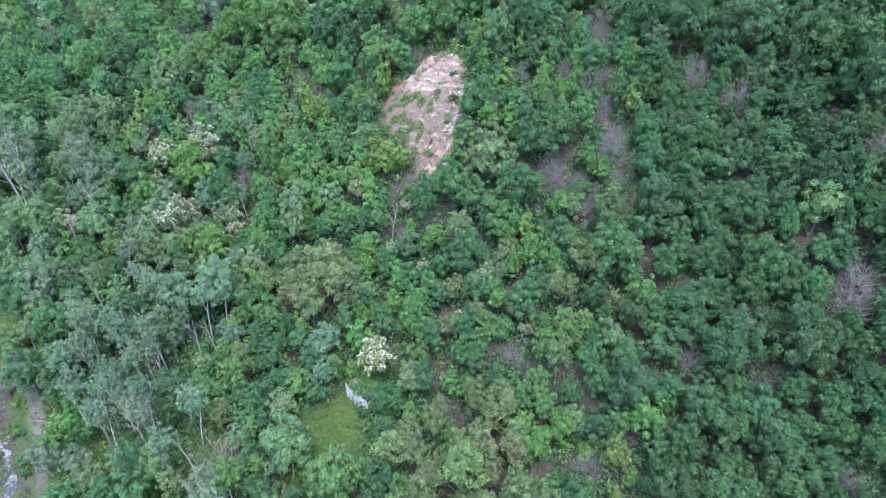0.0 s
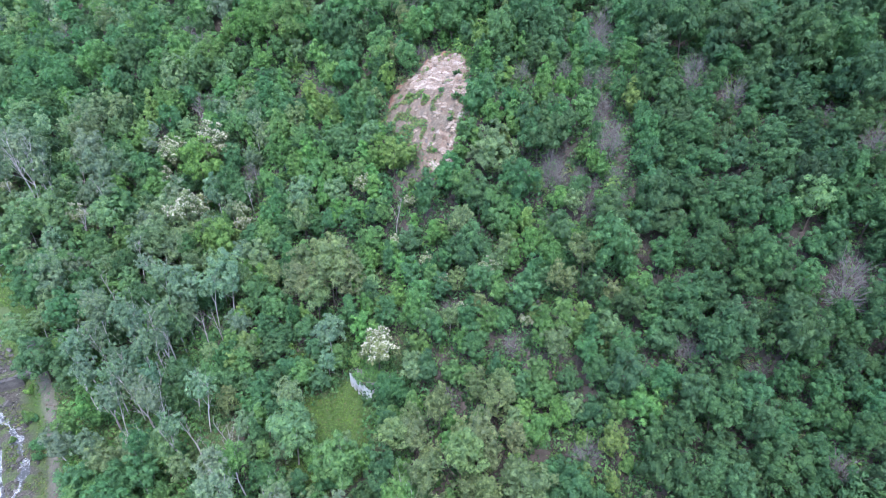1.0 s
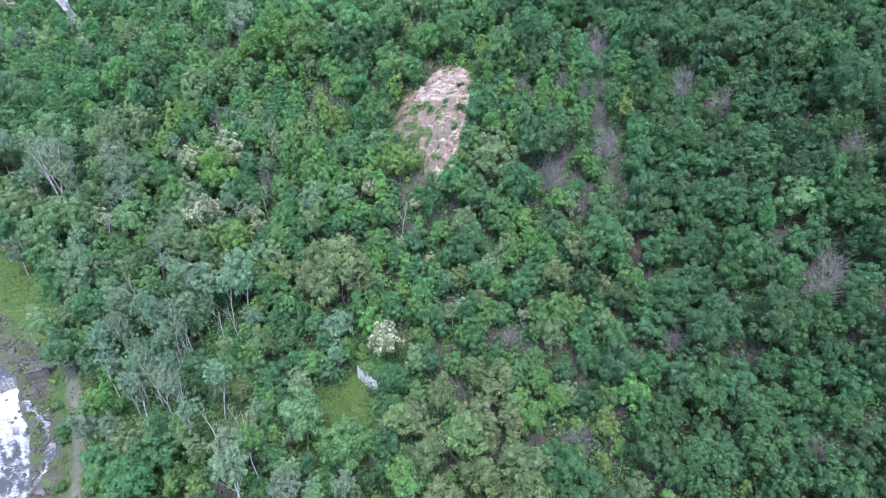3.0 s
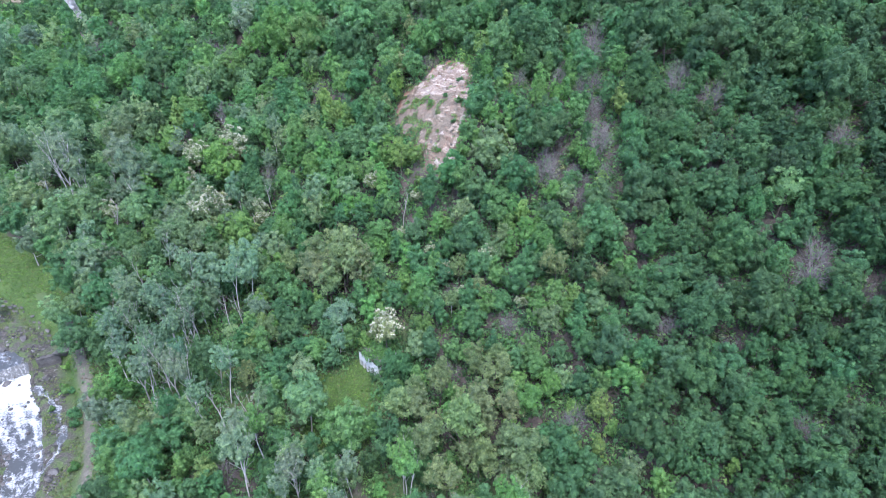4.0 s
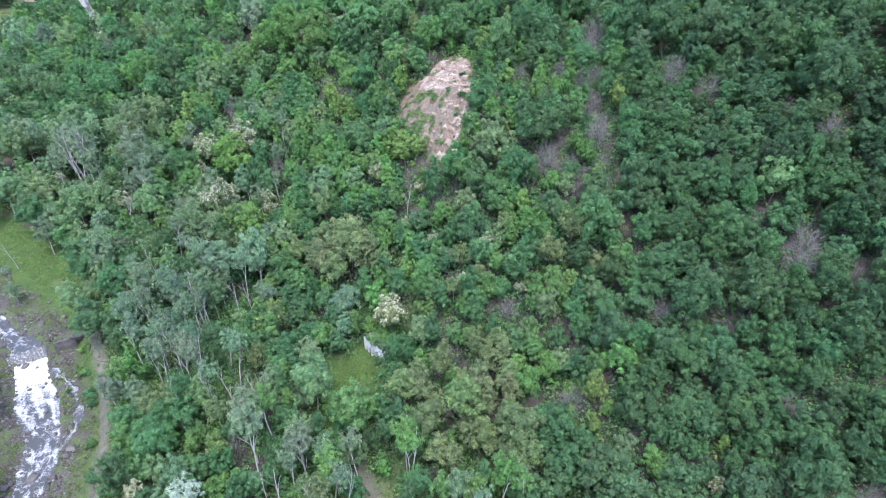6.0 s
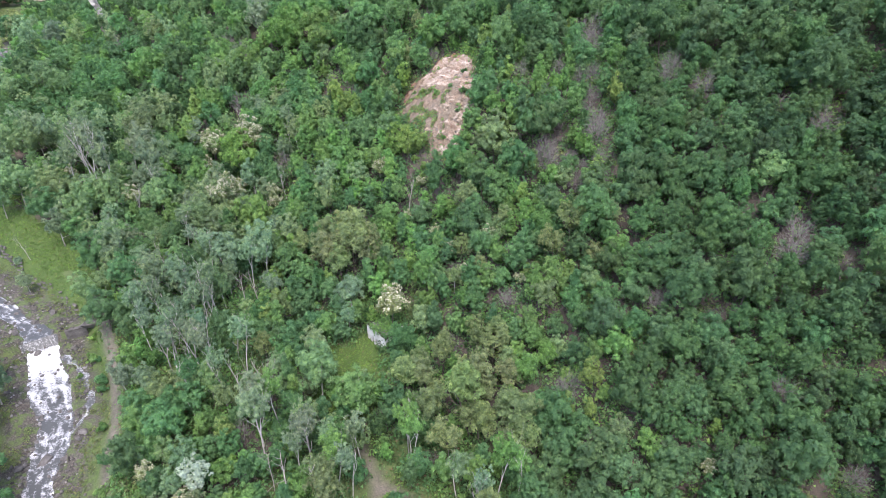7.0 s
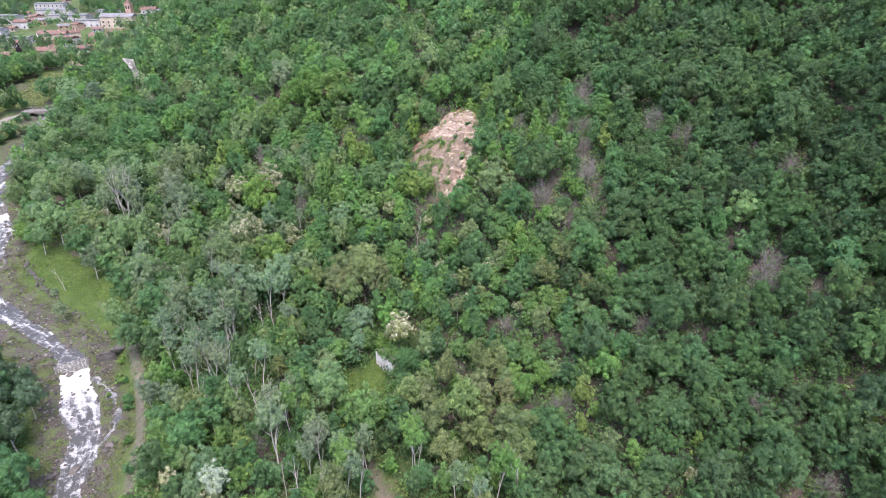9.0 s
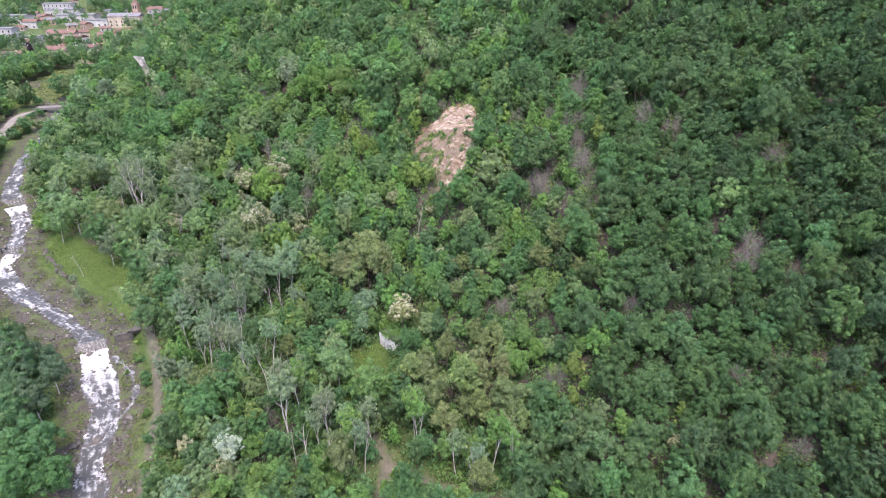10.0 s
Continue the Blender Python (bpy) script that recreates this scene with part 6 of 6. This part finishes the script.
# ---- grass and weeds ----
def tufts():
    """Grass and weeds on the open ground, as many small blades."""
    rng = np.random.default_rng(51)
    x, y = np.concatenate([rng.uniform(-165, -58, 120000), rng.uniform(-36, -10, 26000)]), np.concatenate([rng.uniform(30, 140, 120000), rng.uniform(45, 96, 26000)])
    d, _ = to_line(x, y, STREAM)
    track = np.minimum(to_line(x, y, TRACK)[0], to_line(x, y, BANK_PATH)[0])
    wild = np.array([noise.noise((a * 0.22, b * 0.22, 6)) for a, b in zip(x, y)])
    ok = (track > 1.2) & (((d > 4.5) & (d < 21) & (wild > 0.05 - 0.03 * (d - 5))) | (glade(x, y) > 0.0))
    x, y, d, wild = x[ok], y[ok], d[ok], wild[ok]
    p = np.stack([x, y, height(x, y) + 0.12], 1)
    n = rng.normal(size=p.shape) * 0.5 + np.array([0, 0, 0.8])
    me = triangles("meadow_grass", leaf_cards(rng, p, n, 0.3))
    base = np.where((rng.random(len(x)) < 0.2 + 0.5 * (wild > 0.25))[:, None], np.array([[0.125, 0.2, 0.05]]), np.array([[0.1, 0.168, 0.045]]))
    base = np.where((rng.random(len(x)) < 0.09)[:, None], np.array([[0.15, 0.145, 0.075]]), base)
    base = np.where((d < 11.5)[:, None], np.where((rng.random(len(x)) < 0.5)[:, None], np.array([[0.13, 0.14, 0.065]]), np.array([[0.1, 0.15, 0.05]])), base)
    colour_layer(me, "tint", np.repeat(base, 3, 0))
    tagged(part("meadow_grass", me, LEAF_WOODS), "tufts of grass and weeds on the open ground", "grass", kind="stuff")


tufts()


def field():
    """Long pale grass on the field beyond the bridge."""
    rng = np.random.default_rng(52)
    x, y = rng.uniform(-275, -205, 42000), rng.uniform(240, 350, 42000)
    ok = glade(x, y) > -0.05
    x, y = x[ok], y[ok]
    p = np.stack([x, y, height(x, y) + 0.2], 1)
    me = triangles("field_grass", leaf_cards(rng, p, rng.normal(size=p.shape) * 0.4 + np.array([0, 0, 0.8]), 0.65))
    tint = np.where((rng.random(len(x)) < 0.4)[:, None], np.array([[0.19, 0.225, 0.1]]), np.array([[0.16, 0.205, 0.085]]))
    colour_layer(me, "tint", np.repeat(tint, 3, 0))
    tagged(part("field_grass", me, LEAF_WOODS), "long pale grass on the field by the bridge", "grass", kind="stuff")


field()


def slide_weeds():
    """Weeds and saplings that creep over the slide from its lower edge."""
    rng = np.random.default_rng(53)
    x, y = rng.uniform(-21, 10, 60000), rng.uniform(120, 166, 60000)
    wild = np.array([noise.noise((a * 0.45, b * 0.45, 2)) for a, b in zip(x, y)])
    s, rock = scar(x, y), slide_rock(x, y)[1]
    low = np.clip(oval(x, y, -11, 137, 7, 9, 45), 0, 1) * 0.5 + np.clip(oval(x, y, -9, 145.5, 3.2, 2.6), 0, 1) + np.clip(oval(x, y, -5.4, 143.2, 2.4, 2.0), 0, 1)
    ok = (s > -0.3) & (wild > 0.05 + 0.5 * np.clip(s, -0.3, 0.6) - low) & (rng.random(len(x)) < 1.1 - rock)
    x, y = x[ok], y[ok]
    p = np.stack([x, y, height(x, y) + slide_rock(x, y)[0] + rng.uniform(0.05, 0.5, len(x))], 1)
    me = triangles("slide_weeds", leaf_cards(rng, p, rng.normal(size=p.shape) * 0.5 + np.array([0, -0.3, 0.8]), 0.36))
    r = rng.random((len(x), 1))
    tint = np.where(r < 0.25, np.array([MID]), np.where(r < 0.55, np.array([LIME]), np.array([[0.18, 0.19, 0.095]])))
    colour_layer(me, "tint", np.repeat(tint, 3, 0))
    tagged(part("slide_weeds", me, LEAF_WOODS), "bright green weeds creeping over the rock slide", "weeds", kind="stuff")


slide_weeds()


def odd_things():
    """Small pale things near the track."""
    z = float(height(-37.5, 80.5))
    bm = bmesh.new()
    box_bm(bm, -1.6, -0.3, 0, 1.6, 0.3, 0.5)
    bmesh.ops.bevel(bm, geom=bm.edges[:], offset=0.05, segments=1, affect="EDGES")
    ob = tagged(part("low_wall", bm, PLASTER), "short pale concrete wall beside the clearing", "low wall")
    ob.matrix_basis = Matrix.Translation((-37.5, 80.5, z - 0.05)) @ pose(0, 0, 0, 0, 0, 4)
    bm = bmesh.new()
    bmesh.ops.create_grid(bm, x_segments=6, y_segments=8, size=0.5)
    for v in bm.verts:
        v.co = Vector((v.co.x * 0.9, v.co.y * 1.8, 0.15 * noise.noise(v.co * 4) + 0.06))
    bmesh.ops.solidify(bm, geom=bm.faces[:], thickness=0.03)
    ob = tagged(part("tarpaulin", bm, PLASTER), "crumpled pale sheet lying on the slope", "sheet")
    ob.matrix_basis = Matrix.Translation((13.2, 55.0, float(height(13.2, 55.0)) + 0.2)) @ pose(0, 0, 0, 20, 0, 25)


odd_things()


def dry_scrub():
    """Grey leafless scrub on the thin slope beside the slide: many fine twigs."""
    rng = np.random.default_rng(54)
    pts = []
    for _ in range(420):
        x, y = rng.normal(30, 5.5), rng.normal(130, 14)
        if rng.random() < 0.3:
            x, y = rng.uniform(2, 26), rng.uniform(80, 125)
        n = 26
        foot = np.array([x, y, float(height(x, y))])
        d = rng.normal(size=(n, 3)) * np.array([0.55, 0.55, 0.3]) + np.array([0, 0, 1.0])
        d /= np.linalg.norm(d, axis=1, keepdims=True)
        at = foot + d * rng.uniform(0.0, 0.9, (n, 1))
        tip = at + d * rng.uniform(0.7, 1.7, (n, 1)) + rng.normal(size=(n, 3)) * 0.2
        side = np.cross(d, rng.normal(size=(n, 3)))
        side *= 0.035 / np.linalg.norm(side, axis=1, keepdims=True)
        pts.append(np.stack([at - side, at + side, tip], 1).reshape(-1, 3))
    v = np.concatenate(pts)
    tagged(part("dry_scrub", triangles("dry_scrub", v), TWIG), "grey leafless scrub on the thin stony slope", "scrub", kind="stuff")


dry_scrub()


def bank_bushes():
    """Low bushes along the stream and on the slide."""
    for x, y, size, tint in ((-12.7, 80.2, 1.5, MID), (-11.2, 81.4, 2.0, DARK), (-9.6, 82.8, 2.0, MID), (-10.5, 79, 1.3, FRESH), (-93, 97, 1.0, FRESH), (-88, 84, 0.8, LIME), (-79, 70, 0.9, MID), (-74, 60, 0.9, FRESH), (-70, 52, 1.0, MID), (-68, 46, 1.0, FRESH), (-84, 78, 0.7, MID), (-86, 73.5, 0.6, LIME),
                             (-121, 109, 0.9, GREY), (-100, 60, 1.2, MID), (-104, 66, 1.1, FRESH), (-108, 72, 1.0, MID), (-98, 50, 1.2, MID), (-96, 44, 1.3, FRESH), (-124, 84, 1.0, OLIVE), (-133, 90, 1.1, MID),
                             (2.4, 146.5, 0.8, DARK), (-1.2, 142.7, 0.6, MID), (2.4, 138.8, 0.9, DARK), (5.4, 137, 1.0, DARK), (0.9, 134.3, 0.6, MID), (-2.8, 129.3, 0.5, FRESH), (-9.5, 146.4, 0.7, LIME), (-5.6, 143.2, 0.7, FRESH), (7.5, 150, 1.3, MID), (8, 145, 1.4, DARK), (7.5, 140, 1.3, FRESH), (6.5, 135, 1.4, MID), (5, 131, 1.4, DARK), (8.5, 155, 1.1, MID), (6.4, 142, 0.9, MID), (-11, 127, 0.9, LIME), (-8, 124.5, 0.9, FRESH)):
        plant("bush", x, y, size, jitter(tint))
    rng = random.Random(44)
    for _ in range(190):
        x, y = rng.uniform(-240, -175), rng.uniform(175, 290)
        d = float(to_line(x, y, STREAM)[0])
        if 5 < d < 26 and float(to_line(x, y, ROAD)[0]) > 4.5 and glade(x, y) < 0:
            plant("bush", x, y, rng.uniform(1.0, 2.0), jitter(rng.choice((MID, DARK, OLIVE))))


bank_bushes()
